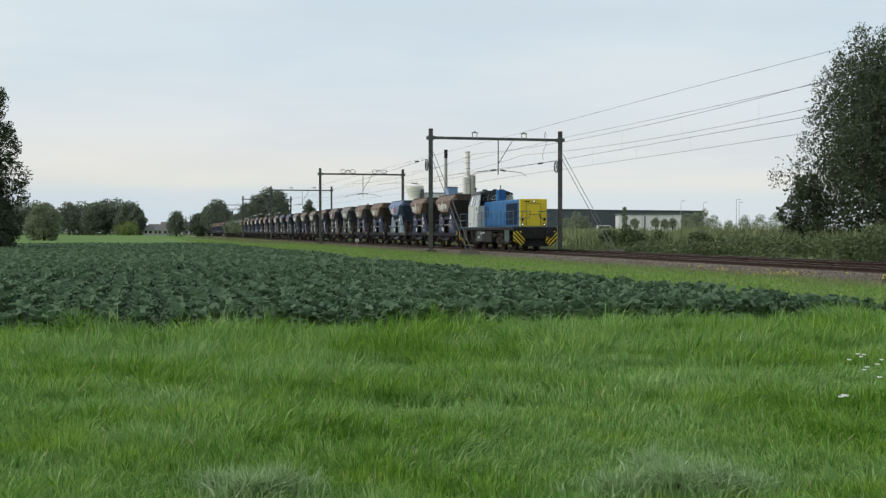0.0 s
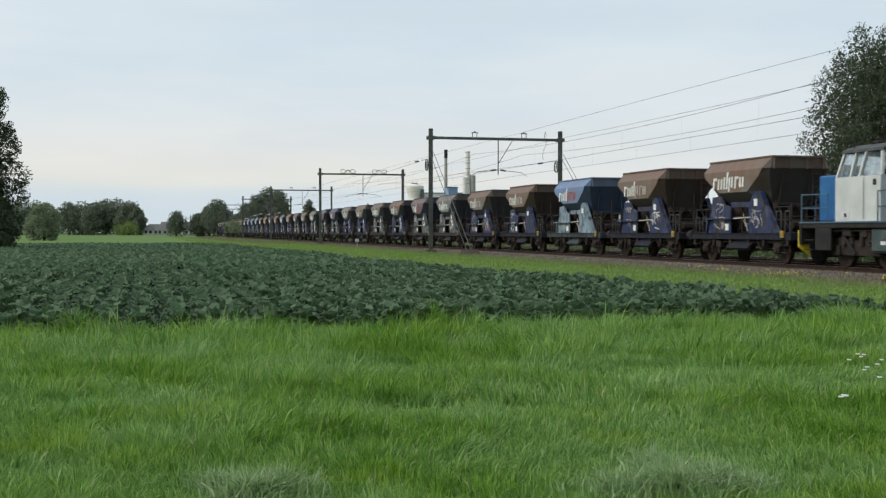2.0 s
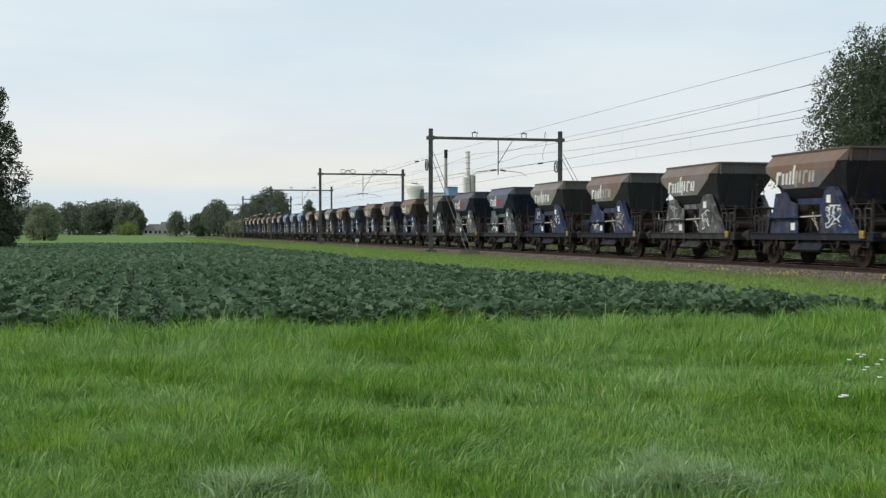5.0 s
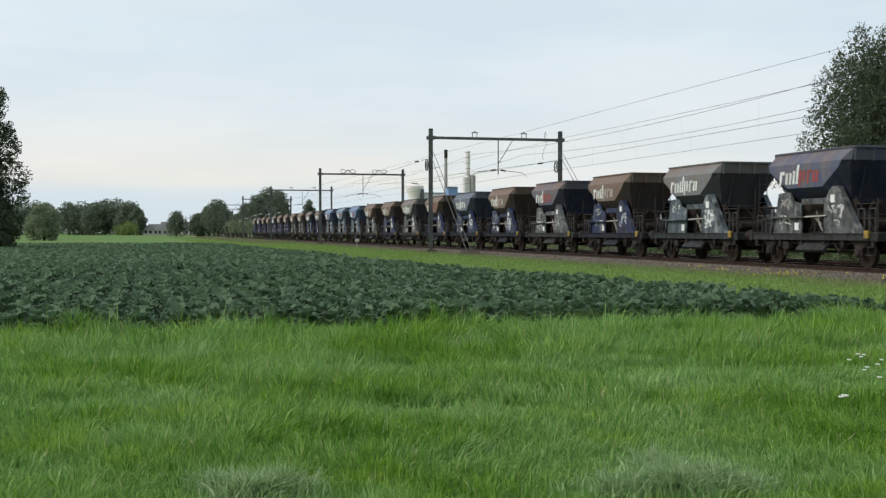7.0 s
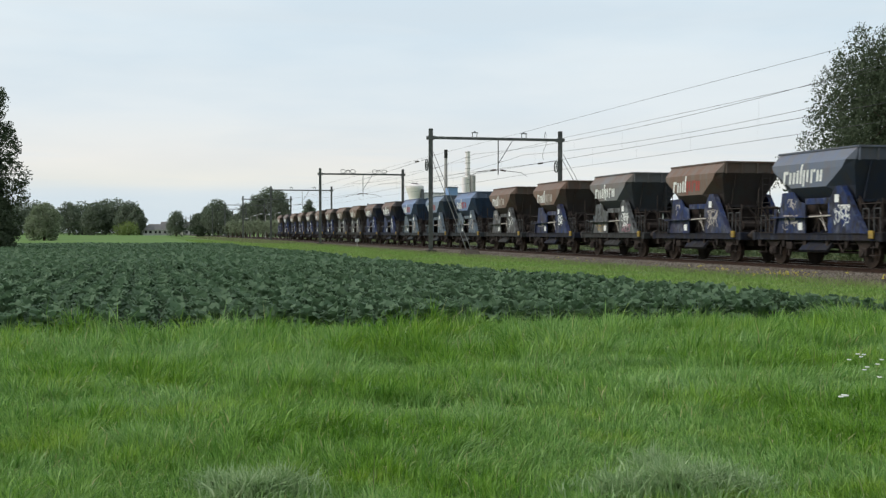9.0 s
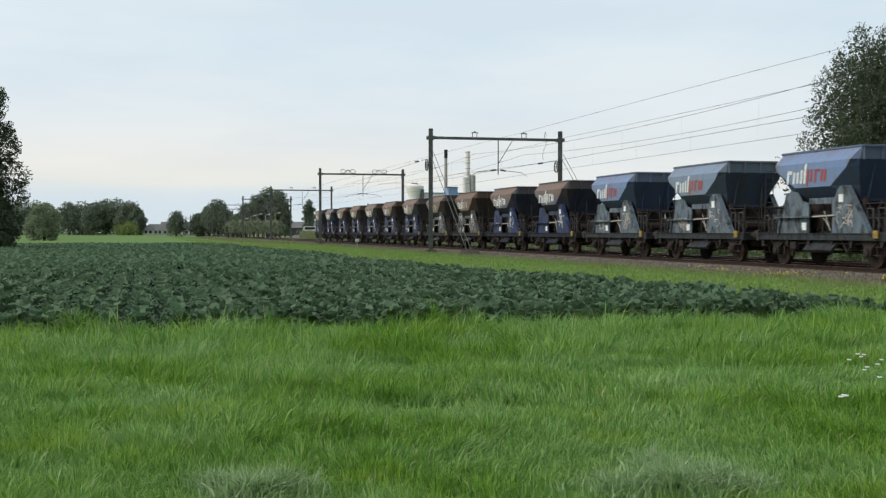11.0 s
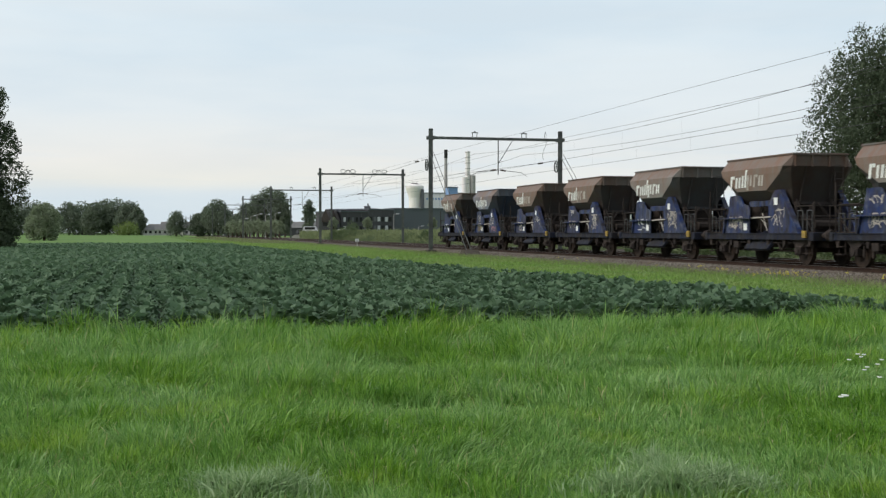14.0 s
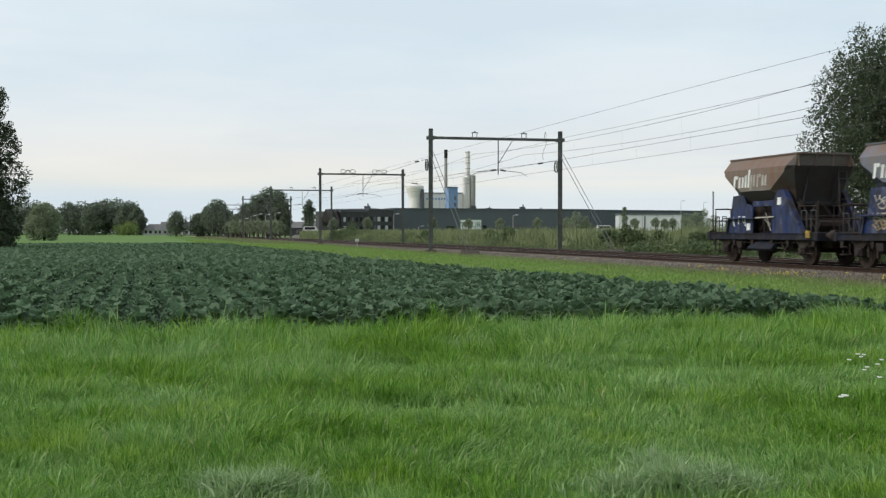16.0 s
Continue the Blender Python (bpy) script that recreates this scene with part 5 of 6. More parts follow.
for k, (px, d, h, w) in enumerate([(1105, 210, 6.6, 1.6), (1232, 230, 6.0, 4.0), (1247, 235, 6.4, 3.0), (1262, 230, 5.0, 4), (1318, 220, 5.0, 4), (1345, 225, 5.0, 4), (1372, 220, 5.6, 4), (1395, 215, 4.2, 4), (1215, 240, 5.4, 4), (1290, 240, 4.0, 4), (1000, 215, 4.4, 3), (1020, 210, 5.2, 4), (1035, 210, 4.6, 3)]):
    tree("sapling", "thin young tree in rough land behind the railway", P(px, d), h, w, 0.1, 1700, 0.12, LEAF_PALE, 160 + k, 9, kind_word="young tree", bottom=0.05, group="saplings")

# ---------------------------------------------------------------- hedge and reeds behind the railway


def wave(x, y, seed, size):
    """A smooth random field, about -1 to 1."""
    rng = np.random.default_rng(seed)
    out = np.zeros_like(x)
    for k in range(7):
        a, p, f = rng.uniform(0, 2 * math.pi), rng.uniform(0, 2 * math.pi), rng.uniform(0.5, 1.8) / size
        out += np.sin((x * math.cos(a) + y * math.sin(a)) * f * 2 * math.pi + p)
    return out / 3.2


def view(x, y):
    s, c = math.sin(radians(14.17)), math.cos(radians(14.17))
    return x * c - y * s, x * s + y * c


def blades(x, y, z, height, width, lean, rng):
    """Tapered bent blades, three triangles each."""
    n = len(x)
    ang = rng.uniform(0, 2 * math.pi, n)
    tilt = rng.uniform(0.1, 1.0, n) * lean
    dx, dy = np.cos(ang) * tilt, np.sin(ang) * tilt
    side = rng.uniform(0, 2 * math.pi, n)
    wx, wy = np.cos(side) * width / 2, np.sin(side) * width / 2
    h = height
    v = np.empty((n, 5, 3), np.float32)
    for i, (sg, f, ww) in enumerate(((-1, 0.0, 1.0), (1, 0.0, 1.0), (-1, 0.55, 0.75), (1, 0.55, 0.75), (0, 1.0, 0.0))):
        bend = f ** 2
        v[:, i, 0] = x + sg * wx * ww + dx * h * bend
        v[:, i, 1] = y + sg * wy * ww + dy * h * bend
        v[:, i, 2] = z + h * f * (1 - 0.35 * tilt * f)
    f = (np.array([(0, 1, 2), (1, 3, 2), (2, 3, 4)])[None] + 5 * np.arange(n)[:, None, None]).reshape(-1, 3)
    return v.reshape(-1, 3), f


rng = np.random.default_rng(21)
# bramble bank along the far side of the tracks
n = 420
by = 20 + 62 * rng.uniform(0, 1, n)
bx = rng.uniform(34.3, 37.6, n) + 0.5 * np.sin(by * 0.7)
near = np.clip((105 - by) / 60, 0.25, 1)
hgt = (1.15 + 0.3 * np.sin(by * 0.9) + 0.25 * np.sin(by * 0.37 + 1)) * near + rng.uniform(-0.1, 0.2, n)
cs = np.stack([bx, by, np.maximum(0.15, hgt * 0.6)], 1)
rs = np.stack([rng.uniform(0.7, 1.3, n), rng.uniform(0.7, 1.3, n), np.maximum(0.3, hgt * 0.75)], 1)
v, f = leaves(cs, rs, 80000, 0.095, rng, 0.3)
v[:, 2] = np.maximum(v[:, 2], 0.01)
tagged(new("bramble_bank", raw("bramble_bank", v, f, LEAF_BUSH)), "dense green bramble bank along the railway", "brambles", kind="stuff")
for k, (px, d) in enumerate([(1078, 96), (1110, 92), (1128, 90), (1168, 92), (900, 126), (870, 134), (622, 215), (650, 215), (605, 220), (590, 225), (752, 160), (1240, 78)]):
    tree("shrub", "dark green shrub beside the railway", P(px, d), (1.9, 2.1, 1.6, 1.6, 2.0, 1.6, 3.4, 2.2, 2.2, 2.0, 1.6, 1.7)[k], (2.0, 2.2, 1.8, 2.2, 2.4, 2.4, 4.4, 3.4, 3.4, 2.4, 2.2, 2.2)[k], 0.08, 1500, 0.11, LEAF_BUSH, 200 + k, 7, kind_word="shrub", bottom=0.0, group="railway shrubs")

# reeds and rough growth
n = 62000
q = rng.uniform(0, 1, n)
ry = 30 + 330 * q ** 1.4
rx = 35.6 + rng.uniform(0, 1, n) ** 1.3 * (26 + 0.05 * ry)
X, Z = view(rx, ry)
keep = (X > -0.12 * Z) & (X < 0.40 * Z) & ((ry > 84) | (rx > 38.2))
rx, ry, Z = rx[keep], ry[keep], Z[keep]
hh = (2.05 + 0.3 * wave(rx, ry, 5, 14)) * rng.uniform(0.6, 1.15, len(rx)) * np.clip((rx - 34.6) / 3, 0.35, 1)
v, f = blades(rx, ry, 0 * rx, hh, 0.05 + 0.0007 * Z, 0.35, rng)
tagged(new("reed_bed", raw("reed_bed", v, f, REED)), "yellow-green reeds and rough growth behind the railway", "reeds", kind="stuff")

# leafy weeds, nettles and young shrubs between the tracks and the reeds
n = 900
wy = 42 + 190 * rng.uniform(0, 1, n) ** 1.3
wx = 33.4 + rng.uniform(0, 1, n) ** 1.5 * 9
wh = np.clip((wx - 32.6) / 4, 0.15, 1) * (0.7 + 0.35 * wave(wx, wy, 31, 9)) * rng.uniform(0.6, 1.4, n)
wh = np.maximum(wh, 0.12)
cs = np.stack([wx, wy, wh * 0.55], 1)
rs = np.stack([rng.uniform(0.4, 1.2, n), rng.uniform(0.5, 1.6, n), wh * 0.8], 1)
v, f = leaves(cs, rs, 65000, 0.11, rng, 0.2)
v[:, 2] = np.maximum(v[:, 2], 0.01)
tagged(new("rough_weeds", raw("rough_weeds", v, f, LEAF_ROUGH)), "dull green leafy weeds and nettles behind the railway", "weeds", kind="stuff")

# ---------------------------------------------------------------- cabbages


def cabbages(x, y, count, parts, rng, size):
    """Rosettes: bowed leaves, each two or four faces long, standing up and folding outwards."""
    n = len(x)
    base = rng.uniform(0, 2 * math.pi, n)
    vs = []
    for k in range(count):
        ring = k / count
        a = base + k * 2.4 + rng.uniform(-0.3, 0.3, n)
        ln = size * rng.uniform(0.75, 1.2, n) * (1.0 - 0.35 * ring)
        wd = ln * rng.uniform(0.4, 0.56, n)
        up = 0.3 + 0.7 * ring + rng.uniform(-0.3, 0.35, n)
        ca, sa = np.cos(a), np.sin(a)
        rows = []
        pr, pz = 0.03 * np.ones(n), (0.10 + 0.20 * ring) * np.ones(n)
        ang = up + 0.35
        steps = parts
        for j in range(steps + 1):
            f = j / steps
            w = wd * (0.35, 1.0, 0.55)[j] if steps == 2 else wd * (0.6, 0.8)[j]
            cup = 0.25 * w
            for sg in (-1, 0, 1):
                lat = sg * w * (1 + 0.1 * rng.normal(size=n))
                zz = pz + abs(sg) * cup * (1 if j < steps else -0.6) + rng.normal(0, 0.022, n)
                rows.append(np.stack([x + ca * pr - sa * lat, y + sa * pr + ca * lat, np.maximum(zz, 0.01)], 1))
            pr = pr + np.cos(ang) * ln / steps
            pz = pz + np.sin(ang) * ln / steps
            ang = ang - rng.uniform(0.3, 1.1, n)
        vs.append(np.stack(rows, 1))
    v = np.stack(vs, 1)
    m = 3 * (parts + 1)
    quads = [(3 * j + i, 3 * j + i + 1, 3 * j + i + 4, 3 * j + i + 3) for j in range(parts) for i in range(2)]
    f = (np.array(quads)[None] + m * np.arange(n * count)[:, None, None]).reshape(-1, 4)
    return v.reshape(-1, 3), f


rows_x = np.arange(-62, 14.2, 0.5)
gx, gy = np.meshgrid(rows_x, np.arange(FIELD_Y + 0.35, FIELD_END - 1, 0.46))
gx, gy = gx.ravel() + rng.uniform(-0.12, 0.12, gx.size), gy.ravel() + rng.uniform(-0.12, 0.12, gx.size)
X, Z = view(gx, gy)
seen = (X > -0.40 * Z - 1) & (gx < field_side(gy) - 0.25) & (rng.uniform(0, 1, len(gx)) > 0.03)
gx, gy, Z = gx[seen], gy[seen], Z[seen]
for name, mask, cnt, prt, sz in (("cabbage_crop", Z < 46, 17, 2, 0.245), ("far_cabbage_crop", Z >= 46, 5, 2, 0.34)):
    v, f = cabbages(gx[mask], gy[mask], cnt, prt, rng, sz)
    v[:, 2] *= 1.0 + 0.12 * wave(v[:, 0], v[:, 1], 8, 6)
    tagged(new(name, raw(name, v, f, CROP, True)), "blue-green leafy cabbage crop in close rows", "cabbages", kind="stuff")

# ---------------------------------------------------------------- grass


def meadow_points(z0, z1, density):
    area = 0.8 * (z1 ** 2 - z0 ** 2) / 2 + 1.2 * (z1 - z0)
    n = int(area * density)
    Z = np.sqrt(rng.uniform(z0 ** 2, z1 ** 2, n))
    X = rng.uniform(-1, 1, n) * (0.40 * Z + 0.6)
    s, c = math.sin(radians(14.17)), math.cos(radians(14.17))
    x, y = X * c + Z * s, -X * s + Z * c
    ok = (y < FIELD_Y + 0.25 + 0.25 * wave(x, y, 4, 3)) & (x < 21.6)
    return x[ok], y[ok], Z[ok]


def lay(x, y):
    """Which way, and how far, the wind and rain have laid the grass over."""
    a = 2.6 * wave(x, y, 51, 3.6) + 1.2 * wave(x, y, 52, 1.3)
    k = np.clip(0.45 + 0.45 * wave(x, y, 53, 2.2), 0.05, 1.0)
    return np.cos(a) * k, np.sin(a) * k


def tufted(z0, z1, clumps, each, wid, spread, tall):
    """Grass in clumps that fan outwards, laid over together in drifts, taller and shorter by patches."""
    cx, cy, cz = meadow_points(z0, z1, clumps)
    n = len(cx)
    rise = 1.0 + 0.42 * wave(cx, cy, 2, 2.4) + 0.32 * wave(cx, cy, 3, 0.8)
    # trodden, shorter ground towards the lower right
    X, Z = view(cx, cy)
    worn = np.clip(1.0 - 0.5 * np.exp(-((X - 0.16 * Z - 0.3) / 1.1) ** 2 - ((Z - 8.3) / 1.2) ** 2), 0.4, 1)
    size = np.clip(rise + 0.22 * rng.normal(size=n), 0.28, 1.9) * worn
    k = np.repeat(np.arange(n), np.maximum(4, (each * np.clip(size, 0.6, 1.5)).astype(int)))
    m = len(k)
    ox, oy = rng.normal(0, spread, m) * np.clip(size[k], 0.7, 1.4), rng.normal(0, spread, m) * np.clip(size[k], 0.7, 1.4)
    x, y = cx[k] + ox, cy[k] + oy
    h = tall * size[k] * rng.uniform(0.5, 1.2, m) * np.exp(-(ox ** 2 + oy ** 2) / (7 * spread ** 2))
    lx, ly = lay(cx, cy)
    dx = 0.38 * ox / spread + 0.75 * lx[k] + rng.normal(0, 0.26, m)
    dy = 0.38 * oy / spread + 0.75 * ly[k] + rng.normal(0, 0.26, m)
    side = rng.uniform(0, 2 * math.pi, m)
    w = wid * rng.uniform(0.6, 1.4, m)
    wx, wy = np.cos(side) * w / 2, np.sin(side) * w / 2
    flat = np.minimum(1.0, np.hypot(dx, dy))
    v = np.empty((m, 5, 3), np.float32)
    for i, (sg, f, ww) in enumerate(((-1, 0.0, 1.0), (1, 0.0, 1.0), (-1, 0.55, 0.8), (1, 0.55, 0.8), (0, 1.0, 0.0))):
        v[:, i, 0] = x + sg * wx * ww + dx * h * f ** 1.8
        v[:, i, 1] = y + sg * wy * ww + dy * h * f ** 1.8
        v[:, i, 2] = h * f * (1 - 0.5 * flat * f)
    f = (np.array([(0, 1, 2), (1, 3, 2), (2, 3, 4)])[None] + 5 * np.arange(m)[:, None, None]).reshape(-1, 3)
    tagged(new("meadow_grass", raw("meadow_grass", v.reshape(-1, 3), f, BLADE)), "lush uneven green meadow grass", "grass", kind="stuff")


tufted(5.6, 8.0, 110, 34, 0.0085, 0.05, 0.14)
tufted(8.0, 11.0, 70, 36, 0.010, 0.06, 0.17)
tufted(11.0, 15.0, 40, 42, 0.011, 0.08, 0.22)
tufted(15.0, 24, 22, 44, 0.013, 0.10, 0.35)
for z0, z1, dens, wid in ((5.6, 10.5, 900, 0.007), (10.5, 24, 300, 0.013)):
    x, y, Z = meadow_points(z0, z1, dens)
    h = 0.12 * rng.uniform(0.4, 1.3, len(x))
    v, f = blades(x, y, 0 * x, h, wid * rng.uniform(0.7, 1.3, len(x)), 1.3, rng)
    tagged(new("ground_grass", raw("ground_grass", v, f, BLADE)), "thin short grass between the meadow's clumps", "grass", kind="stuff")
# thin dry seed stalks
x, y, Z = meadow_points(6.0, 17.0, 1.4)
X, Z = view(x, y)
some = (X > 0.0) | (rng.uniform(0, 1, len(x)) < 0.3)
x, y = x[some], y[some]
v, f = blades(x, y, 0 * x, rng.uniform(0.28, 0.5, len(x)), 0.006 * np.ones(len(x)), 0.5, rng)
tagged(new("seed_stalks", raw("seed_stalks", v, f, WEEDS)), "thin dry seed stalks standing in the meadow", "grass stalks", kind="stuff")

# stiff grey-green tufts
tufts = []
for k, (px, d, r, hgt, cnt) in enumerate([(440, 7.0, 0.32, 0.34, 1100), (500, 7.2, 0.3, 0.32, 900), (1090, 7.1, 0.35, 0.32, 1000), (1190, 7.2, 0.4, 0.36, 1300), (1270, 7.4, 0.3, 0.3, 800),
                                              (1160, 7.9, 0.3, 0.28, 700), (380, 7.3, 0.25, 0.26, 500), (1340, 7.2, 0.3, 0.26, 500)]):
    cnt = int(cnt * 0.6)
    c = P(px, d)
    a = rng.uniform(0, 2 * math.pi, cnt)
    rad = r * np.abs(rng.normal(0, 0.55, cnt))
    x, y = c.x + rad * np.cos(a), c.y + rad * np.sin(a)
    v, f = blades(x, y, 0 * x, 0.72 * hgt * rng.uniform(0.45, 1.25, cnt) * np.exp(-(rad / r) ** 2 * 0.4), rng.uniform(0.008, 0.016, cnt), 1.3, rng)
    tufts.append((v, f))
v = np.concatenate([a for a, b in tufts])
f = np.concatenate([b + o for (a, b), o in zip(tufts, np.cumsum([0] + [len(a) for a, b in tufts[:-1]]))])
tagged(new("grass_tufts", raw("grass_tufts", v, f, TUFT)), "stiff grey-green tufts of tall grass in the meadow", "grass tufts", kind="stuff")

# short verge between the crop and the ballast
n = 85000
vy = 14 + 230 * rng.uniform(0, 1, n) ** 1.8
vx = field_side(vy) - 0.3 + rng.uniform(0, 1, n) * (22.0 - field_side(vy))
X, Z = view(vx, vy)
ok = (X < 0.41 * Z) & (vx < 21.9)
vx, vy, Z = vx[ok], vy[ok], Z[ok]
tall = np.clip((vx - 20.0) / 2, 0, 1)
h = (0.10 + 0.07 * tall + 0.04 * wave(vx, vy, 9, 5)) * rng.uniform(0.5, 1.3, len(vx)) + 0.2 * tall * np.clip((vy - 120) / 60, 0, 1)
v, f = blades(vx, vy, 0 * vx, np.maximum(h, 0.03), 0.022 + 0.0004 * Z, 1.0, rng)
tagged(new("verge_grass", raw("verge_grass", v, f, BLADE_SHORT)), "short bright green verge beside the ballast", "grass", kind="stuff")
n = 16000
vx, vy = np.minimum(rng.normal(21.0, 0.7, n), 22.2), 14 + 200 * rng.uniform(0, 1, n) ** 1.6
v, f = blades(vx, vy, 0 * vx, rng.uniform(0.1, 0.32, n), 0.015 * np.ones(n), 0.8, rng)
tagged(new("dry_weeds", raw("dry_weeds", v, f, WEEDS)), "dry yellowish weeds along the ballast's foot", "weeds", kind="stuff")

n = 14000
wy = 165 + 190 * rng.uniform(0, 1, n)
wx = rng.normal(18.6, 1.6, n) - 0.004 * (wy - 165)
wx = np.minimum(wx, 21.4)
v, f = blades(wx, wy, 0 * wx, rng.uniform(0.12, 0.4, n) * (1 + 0.4 * wave(wx, wy, 15, 12)), 0.06 + 0.0003 * wy, 0.5, rng)
tagged(new("trackside_weeds", raw("trackside_weeds", v, f, WEEDS)), "tall dull green weeds on the railway's edge", "weeds", kind="stuff")

# yellow flowers by the ballast, white ones in the grass
n = 90
fx = rng.normal(21.3, 0.3, n)
fy = np.where(rng.uniform(0, 1, n) < 0.5, rng.normal(36.8, 0.9, n), np.where(rng.uniform(0, 1, n) < 0.5, rng.normal(42.5, 1.5, n), rng.uniform(30, 60, n)))
fz = rng.uniform(0.12, 0.32, n)
v, f = leaves(np.stack([fx, fy, fz], 1), np.full((n, 3), 0.06), 320, 0.028, rng)
tagged(new("ragwort_flowers", raw("ragwort_flowers", v, f, FLOWER_YELLOW)), "scattered yellow wild flowers at the track's edge", "wild flowers", kind="stuff")
for px, py in ((1504, 637), (1519, 627), (1530, 628), (1525, 632), (1531, 655), (1536, 650), (1554, 645), (1562, 637), (1495, 700), (1490, 703), (1499, 701), (1558, 668)):
    d = 1.25 * 2110 / (py - 411)
    c = P(px, d)
    fl = thing("white_flower", "small white flower head on a thin stalk in the grass", "flower", "white flowers", m=Matrix.Translation(c))
    bm = B()
    rod(bm, (0, 0, 0), (0, 0, 0.345), 0.003, 4)
    part("stalk", bm, BLADE, fl)
    bm = B()
    for k in range(9):
        a = k * 0.698
        rod(bm, (0, 0, 0.345), (0.02 * math.cos(a), 0.02 * math.sin(a), 0.352), 0.005, 5)
    part("petals", bm, FLOWER_WHITE, fl)

# loose ballast stones on the near shoulder
n = 19000
sx = rng.uniform(21.9, 24.3, n)
sy = 8 + 90 * rng.uniform(0, 1, n) ** 1.3
sz = np.interp(sx, [21.9, 22.1, 23.1, 24.3], [0.0, 0.045, 0.18, 0.18]) + 0.012
r = rng.uniform(0.025, 0.055, n)
octa = np.array([(1, 0, 0), (0, 1, 0), (-1, 0, 0), (0, -1, 0), (0, 0, 0.8), (0, 0, -0.8)])
jit = rng.uniform(0.6, 1.35, (n, 6, 1))
spin = rng.uniform(0, 2 * math.pi, n)
o = octa[None] * jit * r[:, None, None]
vx = o[..., 0] * np.cos(spin)[:, None] - o[..., 1] * np.sin(spin)[:, None]
vy = o[..., 0] * np.sin(spin)[:, None] + o[..., 1] * np.cos(spin)[:, None]
v = np.stack([vx + sx[:, None], vy + sy[:, None], o[..., 2] + sz[:, None]], -1).reshape(-1, 3)
tri = np.array([(0, 1, 4), (1, 2, 4), (2, 3, 4), (3, 0, 4), (1, 0, 5), (2, 1, 5), (3, 2, 5), (0, 3, 5)])
f = (tri[None] + 6 * np.arange(n)[:, None, None]).reshape(-1, 3)
tagged(new("ballast_stones", raw("ballast_stones", v, f, STONE)), "loose grey-brown ballast stones on the shoulder", "ballast", kind="stuff")

# ---------------------------------------------------------------- distant works and houses


def along(a, b, f, back=0.0):
    d = (b - a).normalized()
    p = a + (b - a) * f
    return Vector((p.x - d.y * back, p.y + d.x * back))


def hall(name, label, px0, d0, px1, d1, height, deep, material, openings=()):
    """A long hall: wall, roof edge, and doors or windows let into the front."""
    a, b = P(px0, d0).to_2d(), P(px1, d1).to_2d()
    top = thing(name, label, "warehouse", m=Matrix.Translation((*a, 0)))
    d = (b - a)
    ln = d.length
    ang = math.atan2(d.y, d.x)
    top.matrix_basis = top.matrix_basis @ Matrix.Rotation(ang, 4, "Z")
    bm = B()
    box(bm, (0, 0, 0), (ln, deep, height))
    wall = part("wall", bm, material, top)
    bm = B()
    box(bm, (-0.3, -0.3, height - 0.1), (ln + 0.3, deep, height + 0.35))
    part("roof", bm, SHED_GREY, top)
    for k in range(int(ln // 6)):
        bm = B()
        box(bm, (6 * k + 2.9, -0.06, 0), (6 * k + 3.0, 0.0, height - 0.12))
        part("cladding_joint", bm, STACK_DARK, wall)
    for u0, u1, z0, z1, m in openings:
        bm = B()
        box(bm, (u0 * ln, -0.12, z0), (u1 * ln, 0.05, z1), 0.03)
        part("window" if z0 > 0.3 else "door", bm, m, top)
    return top, ln


hall("warehouse", "long dark grey warehouse with a flat roof", 696, 480, 1045, 505, 11.0, 60, SHED_GREY,
     [(0.02, 0.2, 0.5, 2.6, BLACK), (0.26, 0.30, 0, 4, BLACK), (0.36, 0.385, 5.5, 7, BLACK), (0.44, 0.46, 3, 4.4, BLACK), (0.6, 0.66, 0, 4.5, STACK_DARK)])
hall("warehouse", "long dark grey warehouse with a flat roof", 1046, 505, 1245, 530, 10.8, 60, SHED_GREY)
hall("warehouse", "low pale warehouse in front of a dark one", 1096, 470, 1206, 468, 8.6, 25, SHED_WHITE, [(0.4, 0.42, 0, 8, STACK_DARK)])
hall("office_block", "dark brown two-storey office block with windows", 604, 455, 652, 462, 9.4, 20, SHED_BROWN,
     [(0.08 + 0.15 * k, 0.16 + 0.15 * k, z, z + 1.7, m) for k, m in enumerate((SHED_WHITE, BLACK, STACK_DARK, BLACK, BLACK, STACK_DARK)) for z in (2.2, 5.6)])
hall("office_block", "dark grey two-storey office block with windows", 652, 462, 697, 478, 10.4, 20, SHED_BROWN,
     [(0.05 + 0.15 * k, 0.15 + 0.15 * k, z, z + 1.8, m) for k, m in enumerate((BLACK, STACK_DARK, SHED_WHITE, BLACK, SHED_WHITE, BLACK)) for z in (2.4, 5.8)])
for k, (px, d) in enumerate([(576, 440), (590, 448)]):
    c = P(px, d)
    house = thing("house", "dark gabled house by the railway", "house", "gabled houses", m=Matrix.Translation(c) @ Matrix.Rotation(radians(-16), 4, "Z"))
    bm = B()
    box(bm, (-1.8, 0, 0), (1.8, 9, 5.4))
    part("wall", bm, SHED_BROWN, house)
    bm = B()
    prism(bm, [(-2.1, 5.3), (2.1, 5.3), (0, 10.0)], "y", -0.3, 9.3)
    part("roof", bm, ROOF_TILE, house)
    for z in (1.2, 3.8):
        bm = B()
        box(bm, (-0.9, -0.08, z), (0.9, 0.05, z + 1.3))
        part("window", bm, BLACK, house)
